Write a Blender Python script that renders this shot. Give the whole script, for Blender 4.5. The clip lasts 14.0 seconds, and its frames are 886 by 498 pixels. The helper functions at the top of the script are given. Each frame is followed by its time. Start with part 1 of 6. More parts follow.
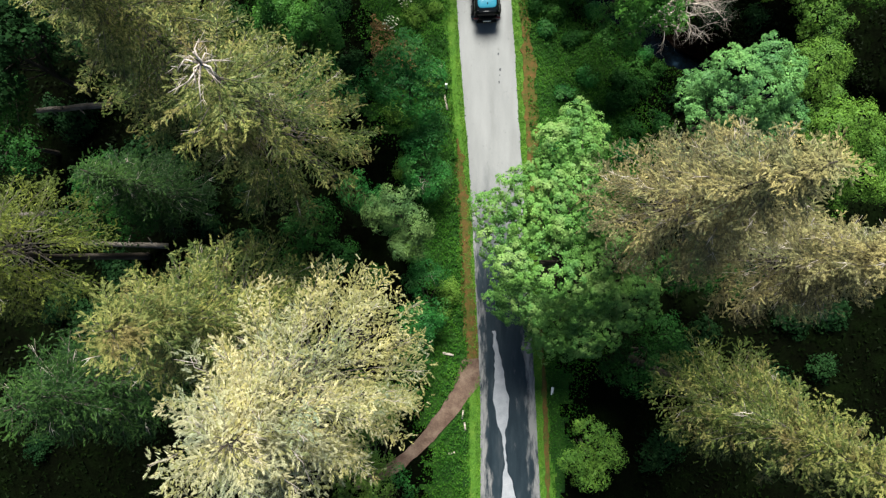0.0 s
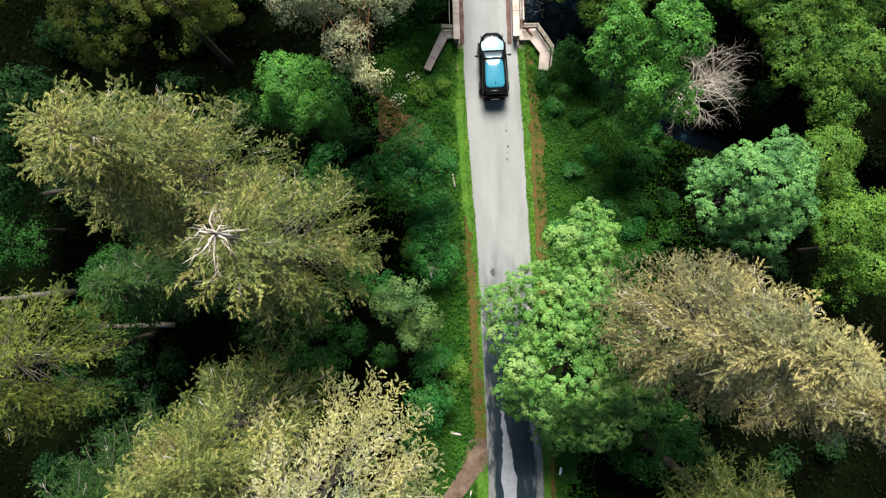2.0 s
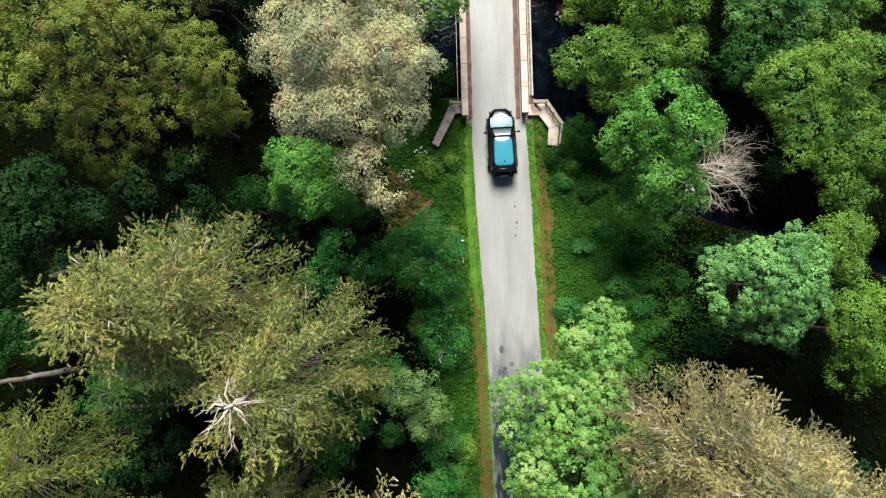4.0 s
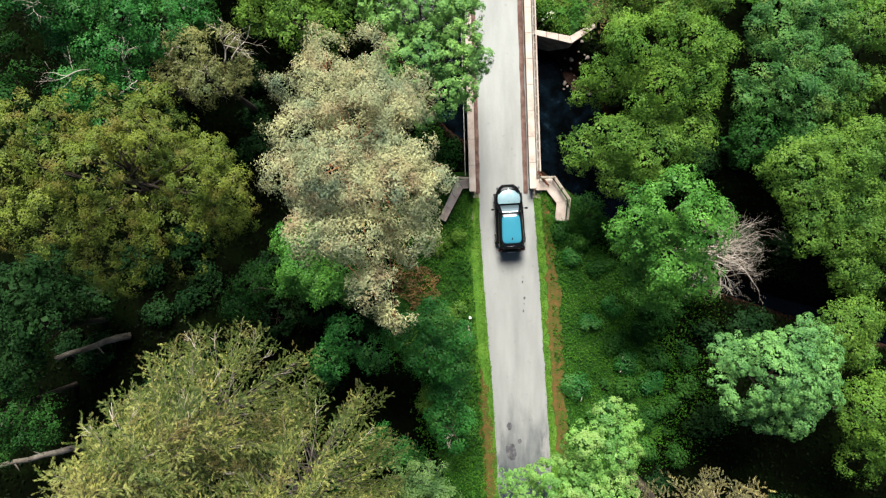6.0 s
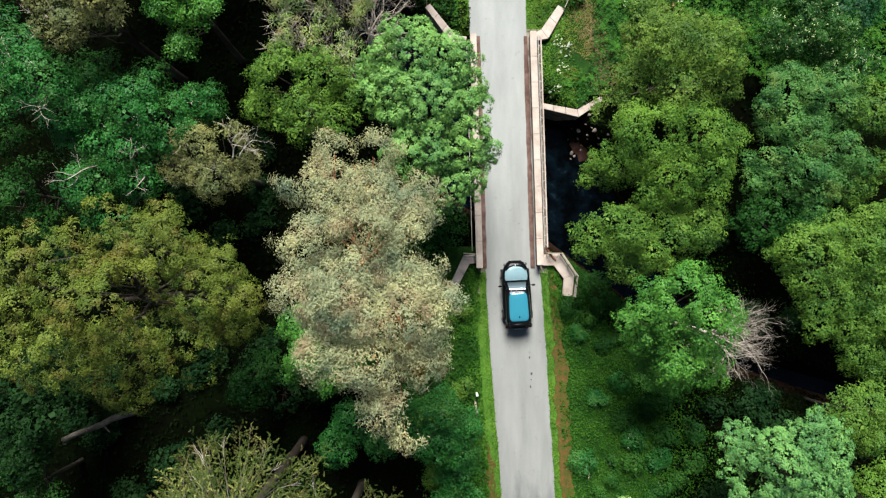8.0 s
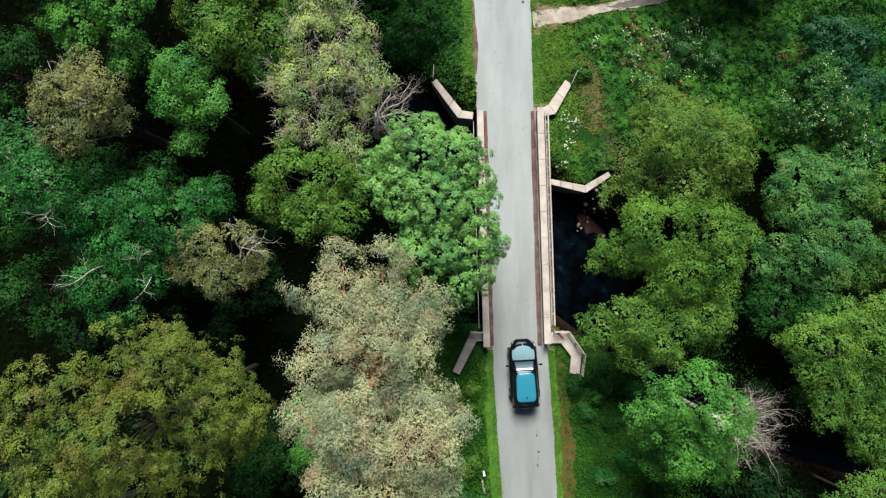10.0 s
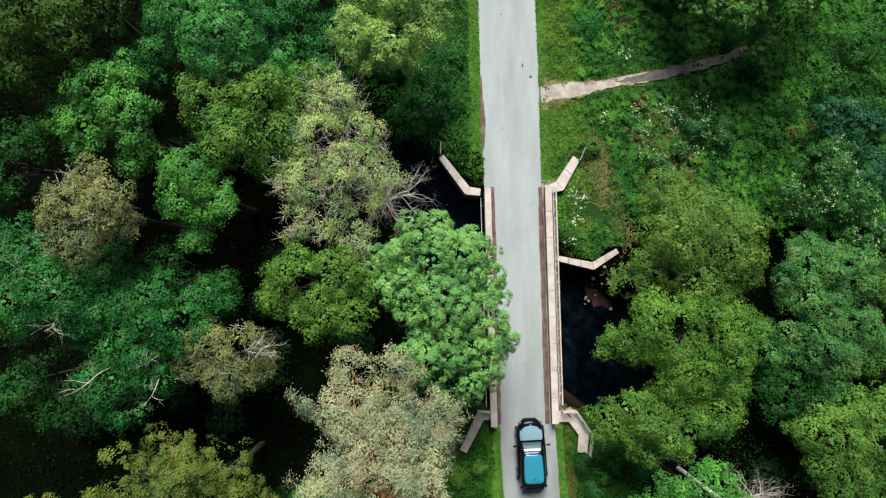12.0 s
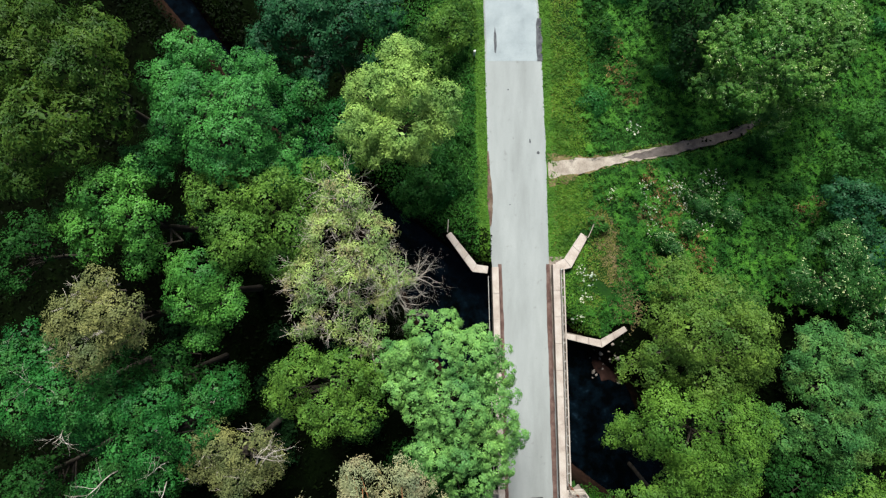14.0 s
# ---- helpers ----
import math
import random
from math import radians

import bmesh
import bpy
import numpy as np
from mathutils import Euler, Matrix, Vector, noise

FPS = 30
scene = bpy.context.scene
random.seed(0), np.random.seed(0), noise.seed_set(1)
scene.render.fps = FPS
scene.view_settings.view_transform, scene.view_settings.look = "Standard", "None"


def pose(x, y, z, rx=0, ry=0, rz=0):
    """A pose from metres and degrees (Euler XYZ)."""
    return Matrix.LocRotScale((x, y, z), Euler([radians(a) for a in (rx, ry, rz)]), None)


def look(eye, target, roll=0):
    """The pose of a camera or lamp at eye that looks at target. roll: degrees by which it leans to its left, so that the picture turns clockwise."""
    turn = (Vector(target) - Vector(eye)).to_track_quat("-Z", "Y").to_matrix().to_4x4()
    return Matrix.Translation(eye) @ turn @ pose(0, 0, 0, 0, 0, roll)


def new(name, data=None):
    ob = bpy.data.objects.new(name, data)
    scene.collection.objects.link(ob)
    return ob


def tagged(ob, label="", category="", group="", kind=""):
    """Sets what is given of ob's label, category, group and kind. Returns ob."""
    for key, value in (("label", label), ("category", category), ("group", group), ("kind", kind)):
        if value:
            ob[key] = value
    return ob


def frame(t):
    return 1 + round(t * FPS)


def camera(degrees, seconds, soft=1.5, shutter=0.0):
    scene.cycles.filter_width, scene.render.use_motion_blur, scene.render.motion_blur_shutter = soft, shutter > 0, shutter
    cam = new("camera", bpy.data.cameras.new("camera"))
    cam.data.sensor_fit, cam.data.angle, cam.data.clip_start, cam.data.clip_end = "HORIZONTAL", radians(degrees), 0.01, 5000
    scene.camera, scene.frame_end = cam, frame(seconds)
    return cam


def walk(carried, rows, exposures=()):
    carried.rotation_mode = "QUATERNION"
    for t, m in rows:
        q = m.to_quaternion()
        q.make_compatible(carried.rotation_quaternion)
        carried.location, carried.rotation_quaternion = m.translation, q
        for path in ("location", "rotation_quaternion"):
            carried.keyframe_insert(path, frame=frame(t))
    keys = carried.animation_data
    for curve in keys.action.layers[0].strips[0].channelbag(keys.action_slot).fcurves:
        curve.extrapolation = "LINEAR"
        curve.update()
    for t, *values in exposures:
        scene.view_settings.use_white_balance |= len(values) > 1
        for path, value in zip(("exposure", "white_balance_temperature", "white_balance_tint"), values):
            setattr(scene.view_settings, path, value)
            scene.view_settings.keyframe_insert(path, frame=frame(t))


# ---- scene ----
cam = camera(73.3, 14.0, 1.3)
METRES, EYE, TILT, LEAN, TURN = 37.3, 41.0, -87.9, 0.0, 0.0
ROWS = [
    (0.0, 0.0, 0.0, 0.0, -0.0, 0.0, -0.0),
    (0.5, -0.0036, 0.001, 0.0359, -0.01, 0.02, -0.0),
    (1.0, -0.0072, 0.0022, 0.072, -0.01, 0.02, -0.03),
    (1.5, -0.0102, 0.0034, 0.1073, 0.02, 0.07, -0.01),
    (2.0, -0.0141, 0.0047, 0.1431, 0.01, 0.08, 0.0),
    (2.5, -0.0177, 0.0065, 0.1786, 0.03, 0.07, 0.01),
    (3.0, -0.0217, 0.0083, 0.2145, 0.01, 0.05, -0.01),
    (5.5, -0.04, 0.0156, 0.3886, -0.01, 0.06, 0.02),
    (6.0, -0.043, 0.0164, 0.4233, 0.0, 0.09, 0.02),
    (6.5, -0.0464, 0.0173, 0.4583, 0.0, 0.09, 0.02),
    (7.0, -0.0492, 0.018, 0.4939, 0.02, 0.07, 0.02),
    (7.5, -0.0518, 0.0186, 0.5273, 0.02, 0.04, 0.01),
    (8.0, -0.0547, 0.0196, 0.5625, 0.04, 0.04, 0.01),
    (10.5, -0.0697, 0.0263, 0.7422, 0.06, -0.09, 0.03),
    (11.0, -0.073, 0.0277, 0.7784, 0.06, -0.12, 0.01),
    (11.5, -0.0767, 0.0291, 0.8149, 0.06, -0.17, 0.0),
    (12.0, -0.0806, 0.0307, 0.8515, 0.02, -0.23, -0.01),
    (12.5, -0.0836, 0.0321, 0.8875, 0.04, -0.25, 0.01),
    (13.0, -0.0864, 0.0335, 0.9232, 0.06, -0.26, 0.02),
    (13.5, -0.0895, 0.0352, 0.9591, 0.07, -0.27, 0.02),
    (14.0, -0.0927, 0.0369, 0.9949, 0.08, -0.28, 0.02),
]
walk(cam, [(t, pose(0, 0, EYE, TILT, LEAN, TURN) @ pose(METRES * x, METRES * y, METRES * z, 90 + pitch, roll, yaw)) for t, x, y, z, yaw, pitch, roll in ROWS],
     [(0.0, 1.27, 6450, 9), (2.5, 1.35, 6620, 10), (5.5, 1.34, 6700, 10), (8.0, 1.09, 6480, 9), (10.5, 0.86, 6250, 7), (12.5, 0.86, 6200, 6), (14.0, 0.84, 6250, 6)])

# ---- light ----
world = bpy.data.worlds.new("sky")
scene.world = world
world.use_nodes = True
wn = world.node_tree
sky = wn.nodes.new("ShaderNodeTexSky")
sky.sky_type = "NISHITA"
sky.sun_disc = False
SUN_EL, SUN_AZ = 50.0, -3.0  # degrees; azimuth from north towards east
sky.sun_elevation, sky.sun_rotation = radians(SUN_EL), radians(SUN_AZ)
sky.air_density, sky.dust_density = 1.0, 0.4
wn.nodes["Background"].inputs["Strength"].default_value = 0.047
wn.links.new(sky.outputs[0], wn.nodes["Background"].inputs["Color"])
sun = new("sun", bpy.data.lights.new("sun", "SUN"))
sun.data.energy, sun.data.angle, sun.data.color = 5.5, radians(26), (1.0, 0.98, 0.92)
sun.matrix_world = look((40 * math.sin(radians(SUN_AZ)) * math.cos(radians(SUN_EL)), 40 * math.cos(radians(SUN_AZ)) * math.cos(radians(SUN_EL)),
                         40 * math.sin(radians(SUN_EL))), (0, 0, 0))


# ---- materials ----
def material(name):
    m = bpy.data.materials.new(name)
    m.use_nodes = True
    nt = m.node_tree
    return m, nt, nt.nodes["Principled BSDF"]


def node(nt, kind, **values):
    n = nt.nodes.new(kind)
    for key, value in values.items():
        n.inputs[key].default_value = value
    return n


def ramp(nt, source, stops):
    r = nt.nodes.new("ShaderNodeValToRGB")
    while len(r.color_ramp.elements) < len(stops):
        r.color_ramp.elements.new(0.5)
    for e, (at, col) in zip(r.color_ramp.elements, stops):
        e.position, e.color = at, (*col, 1)
    nt.links.new(source, r.inputs[0])
    return r.outputs[0]


def mix(nt, fac, a, b, blend="MIX"):
    n = nt.nodes.new("ShaderNodeMix")
    n.data_type, n.blend_type = "RGBA", blend
    for sock, value in ((n.inputs[0], fac), (n.inputs[6], a), (n.inputs[7], b)):
        if isinstance(value, (int, float)):
            sock.default_value = value
        elif isinstance(value, tuple):
            sock.default_value = (*value, 1)
        else:
            nt.links.new(value, sock)
    return n.outputs[2]


def noise_tex(nt, scale, detail=4.0, rough=0.55, stretch=None):
    tc = nt.nodes.new("ShaderNodeNewGeometry").outputs["Position"]
    if stretch:
        mp = nt.nodes.new("ShaderNodeMapping")
        mp.inputs["Scale"].default_value = stretch
        nt.links.new(tc, mp.inputs[0])
        tc = mp.outputs[0]
    n = node(nt, "ShaderNodeTexNoise", Scale=scale, Detail=detail, Roughness=rough)
    nt.links.new(tc, n.inputs["Vector"])
    return n.outputs[0]


def bump(nt, bsdf, height, strength, distance=0.02):
    b = node(nt, "ShaderNodeBump", Strength=strength, Distance=distance)
    nt.links.new(height, b.inputs["Height"])
    nt.links.new(b.outputs[0], bsdf.inputs["Normal"])


def leaf_material(name, dark, mid, light, glow=0.18, rough=0.5, patch=None, shine=0.1):
    """Foliage: each leaf its own tint, larger patches of tint, and light that comes through the blade."""
    m, nt, p = material(name)
    geo = nt.nodes.new("ShaderNodeNewGeometry")
    near = lambda c: tuple(0.5 * u + 0.5 * v for u, v in zip(c, mid))
    one = ramp(nt, geo.outputs["Random Per Island"], [(0.0, near(dark)), (0.5, mid), (1.0, near(light))])
    big = noise_tex(nt, 0.55, 3.0)
    shade = ramp(nt, big, [(0.3, (0.46, 0.6, 0.62)), (0.7, (1.42, 1.3, 1.08))])
    col = mix(nt, 1.0, one, shade, "MULTIPLY")
    if patch:
        spot = ramp(nt, noise_tex(nt, 0.8, 4.0), [(0.52, (0, 0, 0)), (0.68, (1, 1, 1))])
        col = mix(nt, spot, col, patch)
    nt.links.new(col, p.inputs["Base Color"])
    p.inputs["Roughness"].default_value = rough
    p.inputs["Specular IOR Level"].default_value = shine
    tr = nt.nodes.new("ShaderNodeBsdfTranslucent")
    nt.links.new(col, tr.inputs["Color"])
    mx = nt.nodes.new("ShaderNodeMixShader")
    mx.inputs[0].default_value = glow
    nt.links.new(p.outputs[0], mx.inputs[1])
    nt.links.new(tr.outputs[0], mx.inputs[2])
    nt.links.new(mx.outputs[0], nt.nodes["Material Output"].inputs["Surface"])
    return m


def rough_material(name, cols, scale=3.0, rough=0.85, relief=0.4, fine=18.0, stretch=None, depth=0.02):
    """A matt surface: blotches of the given tints, a finer grain over them, and relief."""
    m, nt, p = material(name)
    big = noise_tex(nt, scale, 5.0, 0.6, stretch)
    grain = noise_tex(nt, fine, 4.0, 0.6)
    col = ramp(nt, big, [(0.3 + 0.4 * i / max(1, len(cols) - 1), c) for i, c in enumerate(cols)])
    g = ramp(nt, grain, [(0.25, (0.72, 0.72, 0.72)), (0.75, (1.25, 1.25, 1.25))])
    nt.links.new(mix(nt, 1.0, col, g, "MULTIPLY"), p.inputs["Base Color"])
    p.inputs["Roughness"].default_value = rough
    p.inputs["Specular IOR Level"].default_value = 0.12
    bump(nt, p, grain, relief, depth)
    return m


LEAF = {
    "maple": leaf_material("maple_leaf", (0.051, 0.136, 0.032), (0.107, 0.244, 0.055), (0.193, 0.350, 0.099), 0.3, patch=(0.193, 0.306, 0.085), shine=0.15),
    "sage": leaf_material("sage_leaf", (0.026, 0.092, 0.026), (0.056, 0.156, 0.04), (0.108, 0.236, 0.064), patch=(0.115, 0.2, 0.046), shine=0.1),
    "jade": leaf_material("jade_leaf", (0.0429, 0.1320, 0.0396), (0.0869, 0.2145, 0.0649), (0.1540, 0.3124, 0.0935), shine=0.16),
    "pearl": leaf_material("pale_green_leaf", (0.0624, 0.1652, 0.0425), (0.1236, 0.2679, 0.0701), (0.2196, 0.3882, 0.1023), shine=0.16),
    "jade2": leaf_material("light_leaf", (0.023, 0.114, 0.022), (0.048, 0.181, 0.037), (0.079, 0.258, 0.057), shine=0.16),
    "leafgreen": leaf_material("green_leaf", (0.009, 0.065, 0.013), (0.020, 0.109, 0.022), (0.041, 0.157, 0.032), patch=(0.049, 0.145, 0.029), shine=0.14),
    "leafy": leaf_material("olive_green_leaf", (0.041, 0.097, 0.016), (0.078, 0.165, 0.026), (0.137, 0.235, 0.043)),
    "grass": leaf_material("bright_leaf", (0.029, 0.117, 0.018), (0.063, 0.193, 0.030), (0.110, 0.267, 0.049), shine=0.16),
    "yellowgreen": leaf_material("yellow_green_leaf", (0.041, 0.104, 0.015), (0.080, 0.171, 0.024), (0.133, 0.244, 0.042)),
    "olive": leaf_material("olive_leaf", (0.041, 0.091, 0.014), (0.080, 0.146, 0.024), (0.130, 0.204, 0.048)),
    "oliveneedle": leaf_material("dark_olive_leaf", (0.019, 0.051, 0.009), (0.041, 0.084, 0.013), (0.083, 0.122, 0.023)),
    "teal": leaf_material("bluish_leaf", (0.008, 0.039, 0.017), (0.016, 0.068, 0.027), (0.035, 0.104, 0.041), shine=0.12),
    "darkleaf": leaf_material("dark_leaf", (0.008, 0.038, 0.008), (0.016, 0.062, 0.012), (0.036, 0.099, 0.023), shine=0.05),
    "flower": leaf_material("flowering_leaf", (0.011, 0.05, 0.011), (0.025, 0.085, 0.019), (0.055, 0.13, 0.032)),
    "cluster": leaf_material("clustered_leaf", (0.022, 0.085, 0.014), (0.06, 0.15, 0.026), (0.15, 0.26, 0.06), shine=0.12),
    "lime": leaf_material("lime_leaf", (0.115, 0.220, 0.041), (0.219, 0.345, 0.083), (0.351, 0.475, 0.147)),
    "lichen": leaf_material("lichen_leaf", (0.146, 0.212, 0.066), (0.250, 0.352, 0.112), (0.419, 0.519, 0.203), patch=(0.273, 0.212, 0.112)),
    "brown": leaf_material("withered_leaf", (0.077, 0.093, 0.031), (0.152, 0.162, 0.062), (0.255, 0.256, 0.114)),
    # no plant of its own: common leaves with deep shade in the colour
    "ivy": leaf_material("shade_dark_leaf", (0.005, 0.017, 0.006), (0.010, 0.030, 0.010), (0.018, 0.048, 0.016), shine=0.02),
    "meadowleaf": leaf_material("bramble_leaf", (0.016, 0.061, 0.011), (0.029, 0.096, 0.017), (0.054, 0.130, 0.031), shine=0.05),
    "pale": leaf_material("pale_leaf", (0.045, 0.094, 0.029), (0.083, 0.151, 0.049), (0.135, 0.216, 0.077)),
    "cedar": leaf_material("olive_brown_needle", (0.0342, 0.0550, 0.0096), (0.0817, 0.1165, 0.0192), (0.1598, 0.2010, 0.0372), 0.15, patch=(0.1196, 0.1062, 0.0240)),
    "pine": leaf_material("pine_needle", (0.161, 0.173, 0.099), (0.251, 0.268, 0.156), (0.356, 0.380, 0.235), patch=(0.251, 0.200, 0.113)),
}
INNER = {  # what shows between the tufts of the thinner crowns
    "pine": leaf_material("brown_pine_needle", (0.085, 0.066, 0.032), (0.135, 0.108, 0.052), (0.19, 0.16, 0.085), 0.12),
    # darker copy of the cedar needles: shade between the tufts as colour
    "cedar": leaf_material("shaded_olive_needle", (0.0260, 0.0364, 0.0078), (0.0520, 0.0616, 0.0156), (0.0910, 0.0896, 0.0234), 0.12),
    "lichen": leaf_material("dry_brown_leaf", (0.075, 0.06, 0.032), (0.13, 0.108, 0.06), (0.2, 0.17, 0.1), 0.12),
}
NEEDLE = {
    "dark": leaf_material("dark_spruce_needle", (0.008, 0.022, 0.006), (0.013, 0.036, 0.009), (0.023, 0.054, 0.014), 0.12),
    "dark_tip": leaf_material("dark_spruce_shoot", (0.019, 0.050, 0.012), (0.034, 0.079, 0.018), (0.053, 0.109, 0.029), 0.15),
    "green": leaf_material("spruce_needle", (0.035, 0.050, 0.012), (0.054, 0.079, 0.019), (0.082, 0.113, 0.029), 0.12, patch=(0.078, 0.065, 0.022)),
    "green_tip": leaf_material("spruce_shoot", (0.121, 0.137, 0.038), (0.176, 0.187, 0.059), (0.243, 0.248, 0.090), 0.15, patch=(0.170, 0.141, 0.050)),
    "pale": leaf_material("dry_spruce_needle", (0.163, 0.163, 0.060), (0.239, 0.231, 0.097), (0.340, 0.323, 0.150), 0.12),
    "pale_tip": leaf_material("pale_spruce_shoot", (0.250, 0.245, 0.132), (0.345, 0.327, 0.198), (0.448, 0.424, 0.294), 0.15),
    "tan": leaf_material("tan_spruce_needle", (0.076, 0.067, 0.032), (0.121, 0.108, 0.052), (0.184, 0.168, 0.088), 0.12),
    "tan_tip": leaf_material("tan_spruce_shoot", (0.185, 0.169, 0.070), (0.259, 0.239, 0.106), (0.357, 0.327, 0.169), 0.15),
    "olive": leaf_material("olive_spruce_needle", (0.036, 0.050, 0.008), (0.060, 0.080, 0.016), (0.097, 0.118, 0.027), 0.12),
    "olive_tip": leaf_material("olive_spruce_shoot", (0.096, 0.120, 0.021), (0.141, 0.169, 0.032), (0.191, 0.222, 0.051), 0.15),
}
MEADOW = leaf_material("meadow_leaf", (0.0115, 0.0543, 0.0061), (0.0260, 0.0910, 0.0092), (0.0558, 0.1270, 0.0161), shine=0.05)
FERN = leaf_material("fern_leaf", (0.0143, 0.0625, 0.0104), (0.0273, 0.1000, 0.0156), (0.0546, 0.1438, 0.0260), shine=0.05)
FROND = leaf_material("fern_frond", (0.0262, 0.0960, 0.0115), (0.0500, 0.1550, 0.0195), (0.0893, 0.2250, 0.0345), shine=0.05)
# leaf colour taken down to near black to hold the wood floor's shade
SHADE = leaf_material("shade_black_leaf", (0.001, 0.003, 0.001), (0.003, 0.006, 0.001), (0.003, 0.009, 0.002), shine=0.02)
GRASS = leaf_material("verge_grass", (0.039, 0.112, 0.013), (0.070, 0.169, 0.018), (0.121, 0.212, 0.032))
LIGHT_PLANTS = leaf_material("light_meadow_leaf", (0.05, 0.115, 0.014), (0.088, 0.17, 0.02), (0.145, 0.22, 0.04), shine=0.05)
RUST = leaf_material("dry_bracken", (0.085, 0.05, 0.022), (0.165, 0.095, 0.04), (0.25, 0.16, 0.08))
DRY_GRASS = leaf_material("dry_grass", (0.069, 0.098, 0.018), (0.127, 0.138, 0.030), (0.196, 0.172, 0.050))
PETAL = leaf_material("white_petal", (0.338, 0.352, 0.285), (0.450, 0.465, 0.375), (0.562, 0.570, 0.488))
BLOSSOM = leaf_material("creamy_flower", (0.33, 0.41, 0.19), (0.46, 0.53, 0.29), (0.62, 0.66, 0.43))
BARK = rough_material("bark", [(0.017, 0.013, 0.010), (0.041, 0.033, 0.025), (0.072, 0.061, 0.050)], 2.0, 0.9, 0.8, 14.0, (0.550, 0.550, 0.138))
TWIG = rough_material("lichened_twig", [(0.054, 0.045, 0.036), (0.102, 0.087, 0.072), (0.168, 0.150, 0.126)], 1.5, 0.9, 0.4, 16.0)
PALE_BARK = rough_material("bleached_wood", [(0.250, 0.207, 0.168), (0.413, 0.354, 0.300), (0.600, 0.537, 0.480)], 2.5, 0.85, 0.5, 16.0)
RED_BARK = rough_material("red_pine_bark", [(0.12, 0.05, 0.025), (0.22, 0.09, 0.04), (0.28, 0.14, 0.07)], 2.0, 0.9, 0.6, 14.0)
CONCRETE = rough_material("pale_concrete", [(0.266, 0.213, 0.181), (0.347, 0.289, 0.249), (0.406, 0.351, 0.309)], 1.3, 0.85, 0.25, 26.0)
STONE_WALL = rough_material("old_wall", [(0.1, 0.08, 0.065), (0.2, 0.16, 0.13), (0.28, 0.24, 0.2)], 1.5, 0.9, 0.7, 9.0)
STEEL = rough_material("weathered_steel", [(0.16, 0.14, 0.12), (0.28, 0.26, 0.24), (0.36, 0.34, 0.32)], 4.0, 0.6, 0.2, 30.0)
RAIL_WOOD = rough_material("weathered_timber", [(0.24, 0.2, 0.16), (0.34, 0.29, 0.24), (0.42, 0.37, 0.32)], 3.0, 0.85, 0.4, 20.0)
RUSTY = rough_material("rusty_iron", [(0.1, 0.035, 0.02), (0.18, 0.07, 0.04), (0.25, 0.12, 0.08)], 5.0, 0.85, 0.4, 25.0)
DIRT = rough_material("path_dirt", [(0.0607, 0.0377, 0.0270), (0.0985, 0.0663, 0.0473), (0.1472, 0.1066, 0.0770)], 1.2, 0.95, 0.7, 12.0)
GRAVEL = rough_material("path_gravel", [(0.16, 0.128, 0.1), (0.26, 0.215, 0.175), (0.37, 0.32, 0.265)], 1.0, 0.95, 0.7, 14.0)
VERGE_DIRT = rough_material("verge_dirt", [(0.030, 0.055, 0.008), (0.061, 0.048, 0.012), (0.099, 0.049, 0.017)], 2.4, 0.95, 0.7, 12.0)
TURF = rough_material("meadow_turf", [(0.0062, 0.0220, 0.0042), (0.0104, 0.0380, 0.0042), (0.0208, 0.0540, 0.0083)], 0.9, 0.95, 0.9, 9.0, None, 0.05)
LAWN = rough_material("verge_turf", [(0.027, 0.078, 0.010), (0.051, 0.124, 0.014), (0.081, 0.150, 0.021)], 0.8, 0.95, 0.9, 16.0, None, 0.04)
SOIL = rough_material("trodden_soil", [(0.075, 0.09, 0.022), (0.13, 0.1, 0.045), (0.19, 0.135, 0.075)], 2.6, 0.95, 0.7, 14.0)
# brown earth, darkened to carry the tree's shade on the path
SHADED_EARTH = rough_material("shaded_path_earth", [(0.05, 0.042, 0.037), (0.085, 0.07, 0.063), (0.12, 0.1, 0.09)], 1.4, 0.95, 0.7, 14.0)
KERB_SOIL = rough_material("kerb_soil", [(0.06, 0.034, 0.028), (0.1, 0.06, 0.05), (0.15, 0.1, 0.085)], 2.0, 0.95, 0.5, 18.0)
ROCK = rough_material("stone", [(0.074, 0.058, 0.050), (0.149, 0.122, 0.105), (0.223, 0.186, 0.165)], 3.0, 0.85, 0.6, 15.0)
TAR = rough_material("tar", [(0.03, 0.03, 0.033), (0.06, 0.06, 0.065), (0.1, 0.1, 0.1)], 4.0, 0.7, 0.3, 30.0)
NORTH = rough_material("bluish_asphalt", [(0.207, 0.229, 0.236), (0.244, 0.267, 0.273), (0.275, 0.298, 0.301)], 0.8, 0.85, 0.3, 40.0, None, 0.006)
BANK = rough_material("red_bank_soil", [(0.006, 0.003, 0.002), (0.016, 0.007, 0.005), (0.03, 0.014, 0.011)], 2.2, 0.95, 0.7, 12.0)
WORN = rough_material("dry_asphalt", [(0.17, 0.18, 0.19), (0.21, 0.22, 0.23), (0.25, 0.255, 0.26)], 1.5, 0.85, 0.3, 40.0, None, 0.006)


